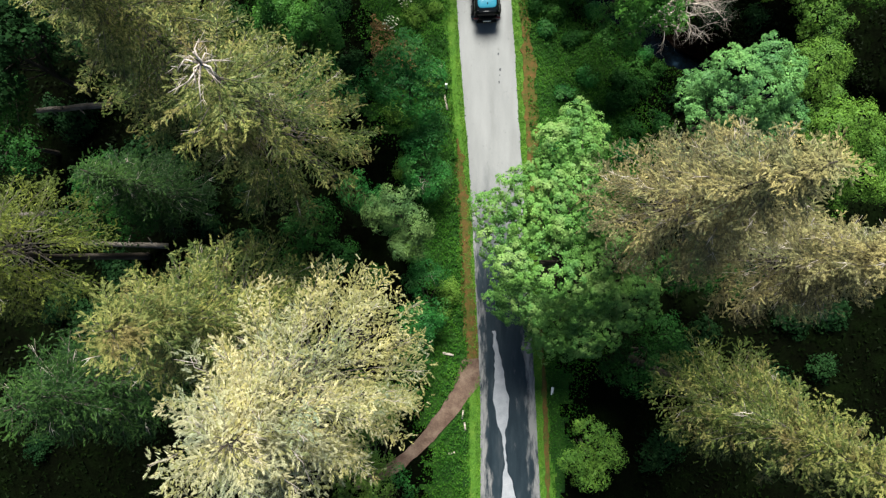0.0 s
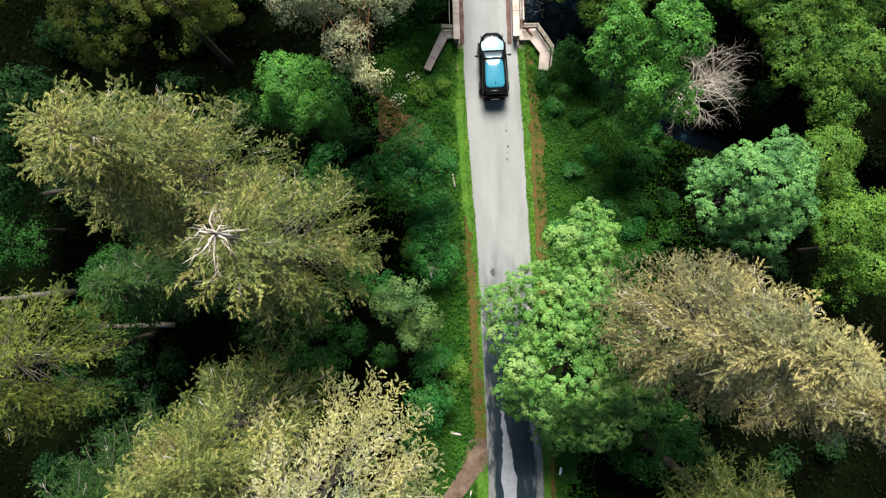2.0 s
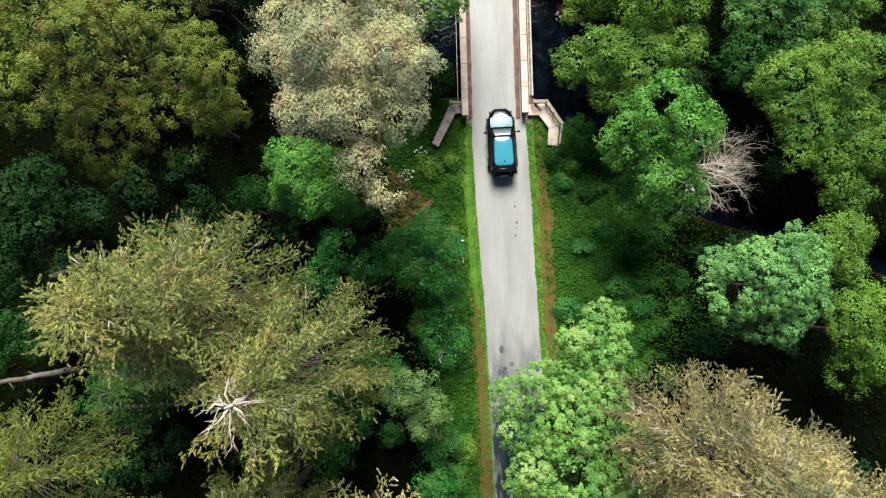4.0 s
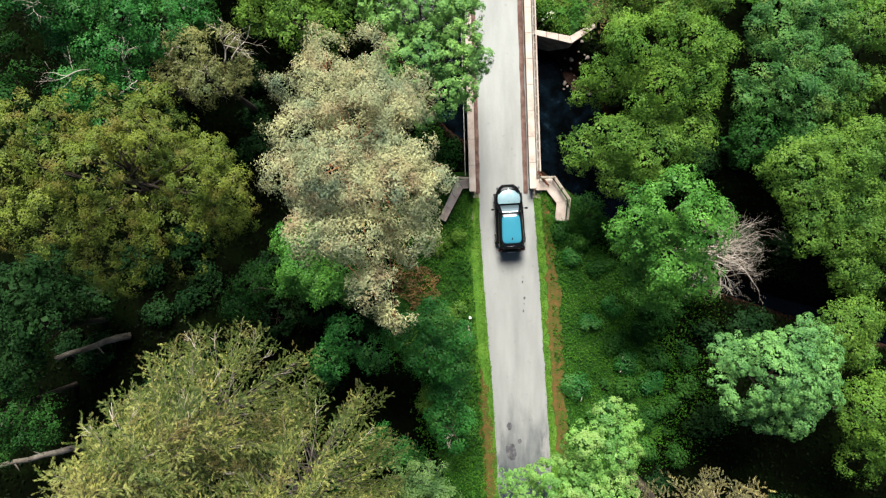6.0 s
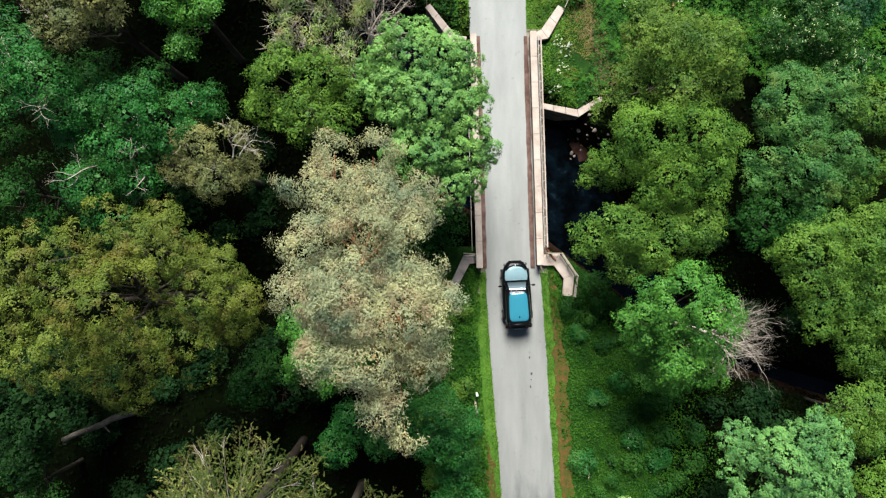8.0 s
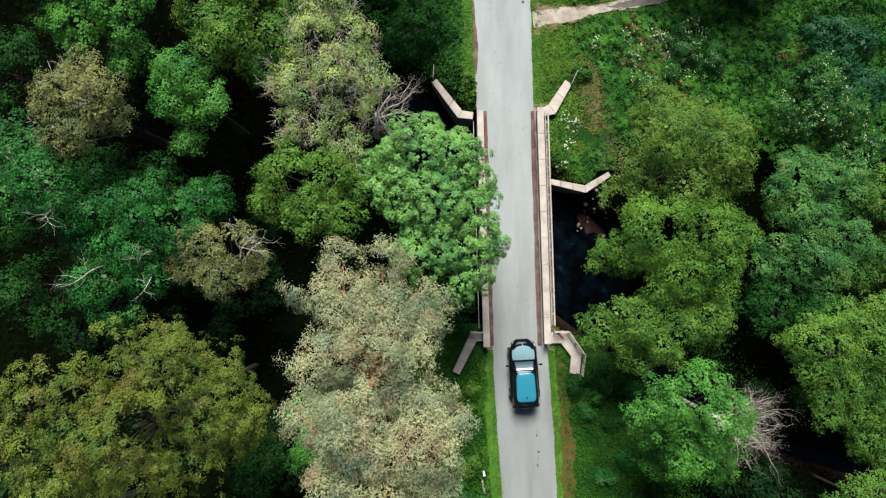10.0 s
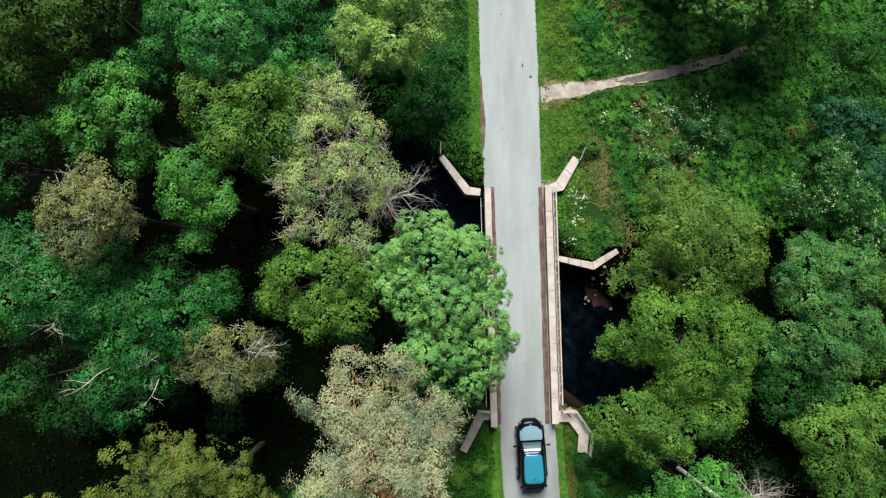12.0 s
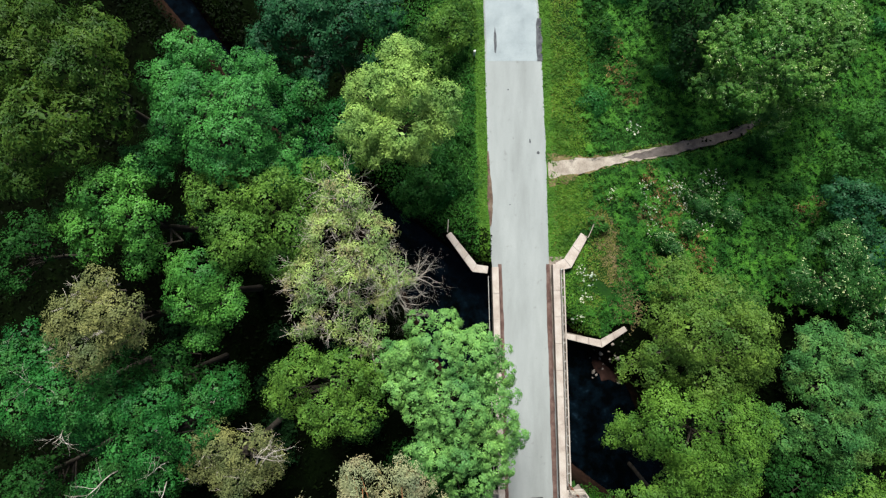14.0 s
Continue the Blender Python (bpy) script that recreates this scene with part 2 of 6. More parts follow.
def ground_material():
    m, nt, p = material("shade_dark_ground")
    # near-black tones put the shade of a denser canopy into the floor's colour
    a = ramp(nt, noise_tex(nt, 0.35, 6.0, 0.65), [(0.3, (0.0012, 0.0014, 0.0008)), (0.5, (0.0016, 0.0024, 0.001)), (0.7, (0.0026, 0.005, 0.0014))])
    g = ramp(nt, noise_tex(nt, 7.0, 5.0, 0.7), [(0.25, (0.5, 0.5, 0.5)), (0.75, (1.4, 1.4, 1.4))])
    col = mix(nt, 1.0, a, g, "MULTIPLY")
    geo = nt.nodes.new("ShaderNodeNewGeometry")
    sep = nt.nodes.new("ShaderNodeSeparateXYZ")
    nt.links.new(geo.outputs["Position"], sep.inputs[0])
    low = node(nt, "ShaderNodeMapRange")
    for key, value in zip(("From Min", "From Max", "To Min", "To Max"), (-0.7, -1.6, 0.0, 1.0)):
        low.inputs[key].default_value = value
    nt.links.new(sep.outputs["Z"], low.inputs["Value"])
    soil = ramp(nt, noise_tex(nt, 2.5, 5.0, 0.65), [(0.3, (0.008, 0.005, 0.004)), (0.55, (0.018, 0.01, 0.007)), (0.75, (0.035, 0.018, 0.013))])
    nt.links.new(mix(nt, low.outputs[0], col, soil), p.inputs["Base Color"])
    p.inputs["Roughness"].default_value = 0.95
    p.inputs["Specular IOR Level"].default_value = 0.0
    bump(nt, p, noise_tex(nt, 9.0, 5.0, 0.7), 0.8, 0.06)
    return m


def road_material():
    """Worn grey asphalt with wheel tracks; its southern stretch is wet and dark."""
    m, nt, p = material("worn_asphalt")
    base = ramp(nt, noise_tex(nt, 0.8, 5.0, 0.6, (1.0, 0.18, 1.0)), [(0.3, (0.152, 0.154, 0.148)), (0.5, (0.18, 0.183, 0.177)), (0.7, (0.208, 0.21, 0.203))])
    g = ramp(nt, noise_tex(nt, 45.0, 3.0, 0.7), [(0.2, (0.82, 0.82, 0.82)), (0.8, (1.16, 1.16, 1.16))])
    blot = ramp(nt, noise_tex(nt, 1.7, 5.0, 0.7), [(0.62, (1, 1, 1)), (0.74, (0.7, 0.68, 0.66))])
    dry = mix(nt, 1.0, mix(nt, 1.0, base, g, "MULTIPLY"), blot, "MULTIPLY")
    geo = nt.nodes.new("ShaderNodeNewGeometry")
    sep = nt.nodes.new("ShaderNodeSeparateXYZ")
    nt.links.new(geo.outputs["Position"], sep.inputs[0])
    wob = node(nt, "ShaderNodeMath")
    wob.operation = "MULTIPLY_ADD"
    wob.inputs[1].default_value, wob.inputs[2].default_value = 9.0, -4.5
    nt.links.new(noise_tex(nt, 0.9, 5.0, 0.65, (1.0, 0.3, 1.0)), wob.inputs[0])
    add = node(nt, "ShaderNodeMath")
    nt.links.new(sep.outputs["Y"], add.inputs[0])
    nt.links.new(wob.outputs[0], add.inputs[1])
    wet = node(nt, "ShaderNodeMapRange")
    for key, value in zip(("From Min", "From Max", "To Min", "To Max"), (7.0, 0.4, 0.0, 1.0)):
        wet.inputs[key].default_value = value
    nt.links.new(add.outputs[0], wet.inputs["Value"])
    damp = ramp(nt, noise_tex(nt, 0.9, 5.0, 0.65, (1.6, 0.35, 1.0)), [(0.35, (0.008, 0.014, 0.018)), (0.55, (0.014, 0.022, 0.027)), (0.75, (0.035, 0.042, 0.046))])
    off = node(nt, "ShaderNodeMath")  # distance from the wet stretch's crown
    off.operation = "MULTIPLY_ADD"
    off.inputs[1].default_value = 0.039
    nt.links.new(sep.outputs["Y"], off.inputs[0])
    nt.links.new(sep.outputs["X"], off.inputs[2])
    aside = node(nt, "ShaderNodeMath")
    aside.operation = "SUBTRACT"
    aside.inputs[1].default_value = 3.97
    nt.links.new(off.outputs[0], aside.inputs[0])
    wide = node(nt, "ShaderNodeMath")
    wide.operation = "ABSOLUTE"
    nt.links.new(aside.outputs[0], wide.inputs[0])
    edge = node(nt, "ShaderNodeMapRange")
    for key, value in zip(("From Min", "From Max", "To Min", "To Max"), (0.9, 1.85, 0.0, 0.26)):
        edge.inputs[key].default_value = value
    nt.links.new(wide.outputs[0], edge.inputs["Value"])
    dried = node(nt, "ShaderNodeMath")
    nt.links.new(noise_tex(nt, 1.3, 6.0, 0.7, (1.5, 0.32, 1.0)), dried.inputs[0])
    nt.links.new(edge.outputs[0], dried.inputs[1])
    damp = mix(nt, ramp(nt, dried.outputs[0], [(0.62, (0, 0, 0)), (0.78, (1, 1, 1))]), damp, (0.15, 0.148, 0.142))
    new_top = node(nt, "ShaderNodeMapRange")
    for key, value in zip(("From Min", "From Max", "To Min", "To Max"), (16.0, 30.0, 0.0, 1.0)):
        new_top.inputs[key].default_value = value
    nt.links.new(add.outputs[0], new_top.inputs["Value"])
    dry = mix(nt, new_top.outputs[0], dry, mix(nt, 1.0, dry, (1.28, 1.3, 1.3), "MULTIPLY"))
    nt.links.new(mix(nt, wet.outputs[0], dry, mix(nt, 1.0, damp, g, "MULTIPLY")), p.inputs["Base Color"])
    rough = node(nt, "ShaderNodeMapRange")
    rough.inputs["To Min"].default_value, rough.inputs["To Max"].default_value = 0.85, 0.4
    nt.links.new(wet.outputs[0], rough.inputs["Value"])
    nt.links.new(rough.outputs[0], p.inputs["Roughness"])
    p.inputs["Specular IOR Level"].default_value = 0.2
    bump(nt, p, noise_tex(nt, 60.0, 3.0, 0.7), 0.3, 0.006)
    return m


def water_material():
    m, nt, p = material("stream_water")
    # blue and black blotches paint the mirrored sky and trees into the water
    sky_mottle = ramp(nt, noise_tex(nt, 0.9, 5.0, 0.65), [(0.42, (0.0004, 0.0006, 0.0008)), (0.62, (0.0012, 0.003, 0.005)), (0.74, (0.008, 0.017, 0.026))])
    nt.links.new(sky_mottle, p.inputs["Base Color"])
    p.inputs["Roughness"].default_value = 0.06
    p.inputs["IOR"].default_value = 1.33
    p.inputs["Specular IOR Level"].default_value = 0.16
    bump(nt, p, noise_tex(nt, 2.2, 4.0, 0.65), 0.35, 0.06)
    return m


def gloss_material(name, col, rough=0.2, metal=0.0, coat=0.0, shine=0.5):
    m, nt, p = material(name)
    p.inputs["Specular IOR Level"].default_value = shine
    dust = ramp(nt, noise_tex(nt, 6.0, 4.0), [(0.3, (rough * 0.8,) * 3), (0.75, (min(1, rough * 1.5),) * 3)])
    nt.links.new(dust, p.inputs["Roughness"])
    p.inputs["Base Color"].default_value = (*col, 1)
    p.inputs["Metallic"].default_value = metal
    p.inputs["Coat Weight"].default_value = coat
    p.inputs["Coat Roughness"].default_value = 0.05
    return m


GROUND, ROAD, WATER = ground_material(), road_material(), water_material()
PAINT = gloss_material("dark_car_paint", (0.003, 0.0035, 0.004), 0.15, 0.0, 0.0, 0.06)
# diffuse blue holds the sky's reflection on a black roof
ROOF_SKY = gloss_material("roof_sky_reflection", (0.022, 0.15, 0.21), 0.15, 0.0, 1.0)
# black bonnet's sky reflection, laid on as a pale base colour
BONNET_SKY = gloss_material("bonnet_sky_reflection", (0.27, 0.42, 0.47), 0.3, 0.1, 0.4)
GLASS = gloss_material("tinted_glass", (0.004, 0.005, 0.006), 0.12, 0.0, 0.0, 0.15)
# lighter than the other glass: mirrored sky mixed into the base colour
SCREEN = gloss_material("windscreen_sky_glass", (0.1, 0.14, 0.16), 0.15, 0.2, 0.6)
RUBBER = gloss_material("tyre_rubber", (0.012, 0.012, 0.012), 0.8, shine=0.2)
PLASTIC = gloss_material("black_plastic", (0.008, 0.008, 0.009), 0.6, shine=0.08)
ALLOY = gloss_material("alloy", (0.5, 0.5, 0.52), 0.3, 1.0)
LAMP = gloss_material("headlamp_lens", (0.05, 0.055, 0.06), 0.3, 0.0, 0.1)
TAIL = gloss_material("tail_lens", (0.1, 0.006, 0.006), 0.25, 0.0, 0.2)
WHITE = gloss_material("white_paint", (0.7, 0.7, 0.66), 0.6)


# ---- building helpers ----
def thing(name, label, category, at=(0, 0, 0), group="", kind=""):
    return tagged(new(name), label, category, group, kind) if at is None else placed(name, label, category, at, group, kind)


def placed(name, label, category, at, group, kind):
    ob = tagged(new(name), label, category, group, kind)
    ob.location = at
    ob.empty_display_size = 0.3
    return ob


def part(name, data, mat, parent=None, label="", smooth=False):
    """One mesh object. The mesh is in world metres when the parent stands at the origin, else in the parent's own."""
    if isinstance(data, bmesh.types.BMesh):
        me = bpy.data.meshes.new(name)
        bmesh.ops.recalc_face_normals(data, faces=data.faces)
        data.to_mesh(me)
        data.free()
        data = me
    data.materials.append(mat)
    if smooth:
        data.polygons.foreach_set("use_smooth", [True] * len(data.polygons))
    ob = new(name, data)
    ob.parent = parent
    return tagged(ob, label)


def box(bm, at, size, turn=0.0, tilt=0.0):
    m = Matrix.Translation(at) @ Matrix.Rotation(radians(turn), 4, "Z") @ Matrix.Rotation(radians(tilt), 4, "X") @ Matrix.Diagonal((*size, 1))
    return bmesh.ops.create_cube(bm, size=1.0, matrix=m)["verts"]


def prism(bm, pts, z0, z1):
    lo = [bm.verts.new((x, y, z0)) for x, y in pts]
    hi = [bm.verts.new((x, y, z1)) for x, y in pts]
    n = len(pts)
    bm.faces.new(hi)
    bm.faces.new(lo[::-1])
    for i in range(n):
        bm.faces.new((lo[i], lo[(i + 1) % n], hi[(i + 1) % n], hi[i]))
    return lo + hi


def soften(bm, width, segments=1):
    bmesh.ops.bevel(bm, geom=list(bm.edges), offset=width, segments=segments, affect="EDGES", profile=0.6, clamp_overlap=True)


def unit(v):
    return v / np.maximum(np.linalg.norm(v, axis=-1, keepdims=True), 1e-9)


def quads_mesh(name, V):
    """A mesh of loose blades, V of shape (blades, corners, 3)."""
    n, k = V.shape[:2]
    me = bpy.data.meshes.new(name)
    me.vertices.add(k * n)
    me.vertices.foreach_set("co", np.ascontiguousarray(V, dtype=np.float32).ravel())
    me.loops.add(k * n)
    me.loops.foreach_set("vertex_index", np.arange(k * n, dtype=np.int32))
    me.polygons.add(n)
    me.polygons.foreach_set("loop_start", np.arange(0, k * n, k, dtype=np.int32))
    me.update(calc_edges=True)
    return me


def blades(c, d, n, length, width, cup=0.15):
    """Pointed leaf blades round the centres c, along d, facing n."""
    d = unit(d)
    s = unit(np.cross(d, n))
    n = np.cross(s, d)
    l, w = np.reshape(length, (-1, 1)) / 2, np.reshape(width, (-1, 1)) / 2
    lift = n * w * cup * 2
    return np.stack([c - d * l - lift, c + s * w + d * l * 0.15, c + d * l - lift, c - s * w + d * l * 0.15], axis=1)


def needles(c, d, n, length, width):
    """Slender three-cornered needle sprays round the centres c."""
    d = unit(d)
    s = unit(np.cross(d, n))
    l, w = np.reshape(length, (-1, 1)) / 2, np.reshape(width, (-1, 1)) / 2
    return np.stack([c - d * l + s * w, c + d * l, c - d * l - s * w], axis=1)


def tubes_mesh(name, lines, sides=5):
    """Tapered round limbs: each line is a list of (point, radius)."""
    vs, fs = [], []
    for line in lines:
        pts = np.array([p for p, _ in line], float)
        start = len(vs)
        for i, (p, r) in enumerate(line):
            d = pts[min(i + 1, len(pts) - 1)] - pts[max(i - 1, 0)]
            d = d / max(np.linalg.norm(d), 1e-6)
            a = np.cross(d, (0.3, 0.9, 0.1) if abs(d[2]) > 0.8 else (0, 0, 1.0))
            a /= max(np.linalg.norm(a), 1e-6)
            b = np.cross(d, a)
            for k in range(sides):
                t = 2 * math.pi * k / sides
                vs.append(tuple(pts[i] + r * (math.cos(t) * a + math.sin(t) * b)))
        for i in range(len(line) - 1):
            for k in range(sides):
                p, q = start + i * sides + k, start + i * sides + (k + 1) % sides
                fs.append((p, q, q + sides, p + sides))
        fs.append(tuple(start + k for k in range(sides))[::-1])
        fs.append(tuple(start + (len(line) - 1) * sides + k for k in range(sides)))
    me = bpy.data.meshes.new(name)
    me.from_pydata(vs, [], fs)
    me.polygons.foreach_set("use_smooth", [True] * len(me.polygons))
    me.update()
    return me


# ---- plan ----
ROAD_Y = [-60, -15.4, -8.5, -4.7, 3.8, 8.6, 11, 15, 19, 24.5, 33.5, 37.8, 41.6, 46, 52, 56, 120]
ROAD_W = [2.9, 2.55, 2.55, 2.4, 2.0, 1.72, 1.5, 1.2, 0.95, 0.75, 0.2, -0.2, -0.32, -0.45, -0.6, -0.7, -2.6]
ROAD_E = [7.6, 6.6, 6.3, 6.08, 5.65, 5.38, 5.22, 5.03, 4.76, 4.38, 3.92, 3.76, 3.68, 3.58, 3.33, 3.1, 1.2]
STREAM = np.array([(-60, 84), (-24, 58), (-20, 53), (-13, 45.5), (-6, 38.6), (-1.5, 33.2), (2, 29.6), (6.5, 26.8), (11, 21.5), (16.5, 15.8), (22.4, 13.5), (34, 10), (80, 2)], float)
STREAM_W = [1.2, 0.7, 0.5, 0.7, 1.7, 3.5, 4.6, 3.6, 1.8, 0.7, 0.4, 0.5, 2]


def from_stream(x, y):
    """Distance from the stream's edge, in metres; below zero over the water."""
    best = np.full(np.shape(x), 1e9)
    for (a, wa), (b, wb) in zip(zip(STREAM[:-1], STREAM_W[:-1]), zip(STREAM[1:], STREAM_W[1:])):
        ab = b - a
        t = np.clip(((x - a[0]) * ab[0] + (y - a[1]) * ab[1]) / (ab @ ab), 0, 1)
        best = np.minimum(best, np.hypot(x - a[0] - t * ab[0], y - a[1] - t * ab[1]) - (wa + (wb - wa) * t))
    return best


def waves(x, y, k=1.0, seed=0.0):
    return (np.sin(x * 1.3 * k + 1.7 * np.sin(y * 0.9 * k + seed)) + np.sin(y * 1.7 * k + 1.3 * np.sin(x * 1.1 * k + 2 + seed)) + np.sin((x + y) * 0.6 * k + seed * 3)) / 3


def road_gap(x, y):
    """Distance outside the road's edge; below zero on it."""
    return np.maximum(np.interp(y, ROAD_Y, ROAD_W) - x, x - np.interp(y, ROAD_Y, ROAD_E))


def height(x, y):
    s = from_stream(x, y)
    t = np.clip((s + 0.6) / 1.9, 0, 1)
    bank = -3.0 * (1 - t * t * (3 - 2 * t))
    away = np.clip(road_gap(x, y) / 3.0, 0, 1)
    return bank + away * (0.18 * waves(x, y, 0.5) - 0.12) - 0.03


# ---- ground, stream, road ----
def stretch_axis(lo, hi, step):
    core = np.arange(lo, hi + step / 2, step)
    far = np.array([2, 6, 15, 40, 110, 300, 900, 2000.0])
    return np.concatenate([lo - far[::-1], core, hi + far])


gx, gy = stretch_axis(-38, 36, 0.4), stretch_axis(-24, 64, 0.4)
X, Y = np.meshgrid(gx, gy)
Z = height(X, Y)
nx, ny = len(gx), len(gy)
ids = np.arange(nx * ny).reshape(ny, nx)
quad = np.stack([ids[:-1, :-1], ids[:-1, 1:], ids[1:, 1:], ids[1:, :-1]], -1).reshape(-1, 4)
gm = bpy.data.meshes.new("ground")
gm.from_pydata(np.stack([X, Y, Z], -1).reshape(-1, 3).tolist(), [], quad.tolist())
gm.polygons.foreach_set("use_smooth", [True] * len(gm.polygons))
tagged(part("ground", gm, GROUND), "mossy woodland ground, forest shade in its near-black colour, with a stream bed", "ground", kind="structure")


def turf(name, x0, x1, y0, y1, accept, mat, label, step=0.3, lift=0.018):
    """A thin draped sheet of turf over the ground where accept says so, with an uneven edge."""
    gx, gy = np.arange(x0, x1, step), np.arange(y0, y1, step)
    X, Y = np.meshgrid(gx, gy)
    Z = height(X, Y) + lift
    ok = accept(X, Y) & (from_stream(X, Y) > 0.5)
    ids = np.arange(X.size).reshape(X.shape)
    quad = np.stack([ids[:-1, :-1], ids[:-1, 1:], ids[1:, 1:], ids[1:, :-1]], -1).reshape(-1, 4)
    quad = quad[ok[:-1, :-1].ravel() & ok[1:, 1:].ravel() & ok[:-1, 1:].ravel() & ok[1:, :-1].ravel()]
    used = np.unique(quad)
    where = np.zeros(X.size, int)
    where[used] = np.arange(len(used))
    me = bpy.data.meshes.new(name)
    me.from_pydata(np.stack([X, Y, Z], -1).reshape(-1, 3)[used].tolist(), [], where[quad].tolist())
    me.polygons.foreach_set("use_smooth", [True] * len(me.polygons))
    return tagged(part(name, me, mat), label, "ground", kind="structure")


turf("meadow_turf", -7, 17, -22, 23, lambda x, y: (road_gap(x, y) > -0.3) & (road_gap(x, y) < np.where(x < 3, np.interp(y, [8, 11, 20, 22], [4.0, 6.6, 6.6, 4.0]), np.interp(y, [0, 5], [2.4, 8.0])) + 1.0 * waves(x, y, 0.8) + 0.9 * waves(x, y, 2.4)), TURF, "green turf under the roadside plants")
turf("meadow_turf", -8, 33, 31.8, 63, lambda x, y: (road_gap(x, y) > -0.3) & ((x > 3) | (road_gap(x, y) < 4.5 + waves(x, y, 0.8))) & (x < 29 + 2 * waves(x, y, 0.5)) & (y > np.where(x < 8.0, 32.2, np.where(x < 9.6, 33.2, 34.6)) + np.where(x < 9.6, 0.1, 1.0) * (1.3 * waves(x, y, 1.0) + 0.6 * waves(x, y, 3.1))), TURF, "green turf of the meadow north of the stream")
turf("verge_turf", -4, 9, -22, 62, lambda x, y: (road_gap(x, y) > -0.25) & (road_gap(x, y) < 0.95 + 0.3 * waves(x, y, 1.3)) & ((y < 21.2) | (y > 37.6)), LAWN, "bright short grass along the lane", 0.14, 0.03)
turf("verge_turf", 3, 10, 37.5, 52, lambda x, y: (road_gap(x, y) > 0.5) & (road_gap(x, y) < np.interp(y, [37, 43, 47, 52], [2.4, 2.6, 1.8, 1.0]) + 0.7 * waves(x, y, 1.3)) & (np.hypot((x - 7.3) / 1.0, (y - 38.4) / 2.6) > 1), LAWN, "bright grass bank beside the bridge", 0.14, 0.034)



def ribbon(name, left, right, mat, z=0.0, across=4, sink=0.0, skirt=0.12):
    """A draped strip between two lines of equal length, with a short skirt at its sides."""
    vs, fs = [], []
    for (lx, ly), (rx, ry) in zip(left, right):
        row = [(lx, ly, z - skirt)] + [(lx + (rx - lx) * i / across, ly + (ry - ly) * i / across, z + sink * math.sin(math.pi * i / across)) for i in range(across + 1)] + [(rx, ry, z - skirt)]
        vs += row
    w = across + 3
    for j in range(len(left) - 1):
        for i in range(w - 1):
            a = j * w + i
            fs.append((a, a + 1, a + w + 1, a + w))
    me = bpy.data.meshes.new(name)
    me.from_pydata(vs, [], fs)
    me.update()
    return part(name, me, mat)


ys = np.concatenate([np.arange(-60, -20, 2.0), np.arange(-20, 62, 0.25), np.arange(62, 121, 2.0)])
jit = lambda seed: 0.05 * np.array([noise.noise((y * 0.9, seed, 0)) + 0.6 * noise.noise((y * 3.1, seed, 4)) for y in ys])
lane_w, lane_e = np.interp(ys, ROAD_Y, ROAD_W) + jit(1.0), np.interp(ys, ROAD_Y, ROAD_E) + jit(7.0)
lane = ribbon("road", list(zip(lane_w, ys)), list(zip(lane_e, ys)), ROAD, 0.03, 8, 0.03)
north = (ys > 51.3) & (ys < 110)
strip = ribbon("road_patch", list(zip(lane_w[north] + 0.12, ys[north])), list(zip(lane_e[north] - 0.12, ys[north])), NORTH, 0.036, 8, 0.03, 0.03)
tagged(strip, "newer bluish grey asphalt surface", "road patch", kind="structure")
tagged(lane, "narrow worn grey asphalt lane, wet and dark at its southern end", "road", kind="structure")

sl, sr = [], []
for i, p in enumerate(STREAM):
    d = STREAM[min(i + 1, len(STREAM) - 1)] - STREAM[max(i - 1, 0)]
    d = d / np.linalg.norm(d)
    w = STREAM_W[i] + 1.2
    sl.append((p[0] - d[1] * w, p[1] + d[0] * w))
    sr.append((p[0] + d[1] * w, p[1] - d[0] * w))
tagged(ribbon("stream", sl, sr, WATER, -2.3, 6, 0.0, 0.05), "dark still stream water under the bridge", "water", kind="structure")


def smooth_line(pts, step=0.25):
    pts = np.array(pts, float)
    at = np.concatenate([[0], np.cumsum(np.linalg.norm(np.diff(pts, axis=0), axis=1))])
    u = np.linspace(0, at[-1], max(4, int(at[-1] / step)))
    line = np.stack([np.interp(u, at, pts[:, i]) for i in range(2)], -1)
    for _ in range(6):
        line[1:-1] = (line[:-2] + 2 * line[1:-1] + line[2:]) / 4
    return line


def path_strip(name, pts, half, mat, z, seed, label, category, rag=0.12):
    line = smooth_line(pts)
    tan = unit(np.gradient(line, axis=0))
    nor = np.stack([-tan[:, 1], tan[:, 0]], -1)
    h = np.interp(np.linspace(0, 1, len(line)), np.linspace(0, 1, len(half)), half)
    ja = np.array([rag * (noise.noise((p[0] * 1.1, p[1] * 1.1, seed)) + 0.5 * noise.noise((p[0] * 4, p[1] * 4, seed))) for p in line])
    jb = np.array([rag * (noise.noise((p[0] * 1.1, p[1] * 1.1, seed + 9)) + 0.5 * noise.noise((p[0] * 4, p[1] * 4, seed + 5))) for p in line])
    ob = ribbon(name, (line + nor * (h + ja)[:, None]).tolist(), (line - nor * (h + jb)[:, None]).tolist(), mat, z, 4, 0.01, 0.3)
    return tagged(ob, label, category, kind="structure")


STREAK = [(3.49, -4.1), (3.71, -5.9), (3.87, -7.6), (4.0, -9.06), (4.08, -9.9), (4.13, -11.1), (4.18, -12.3), (4.29, -13.3), (4.6, -17.0)]
TRACK = [(7.0, 41.0), (7.7, 39.6), (8.3, 38.0), (8.8, 36.3), (9.2, 34.6), (9.3, 33.4)]
SW_PATH = [(3.0, -6.0), (2.1, -6.8), (0.67, -9.2), (-0.98, -11.3), (-2.76, -13.0), (-4.1, -13.8), (-6.0, -14.6)]
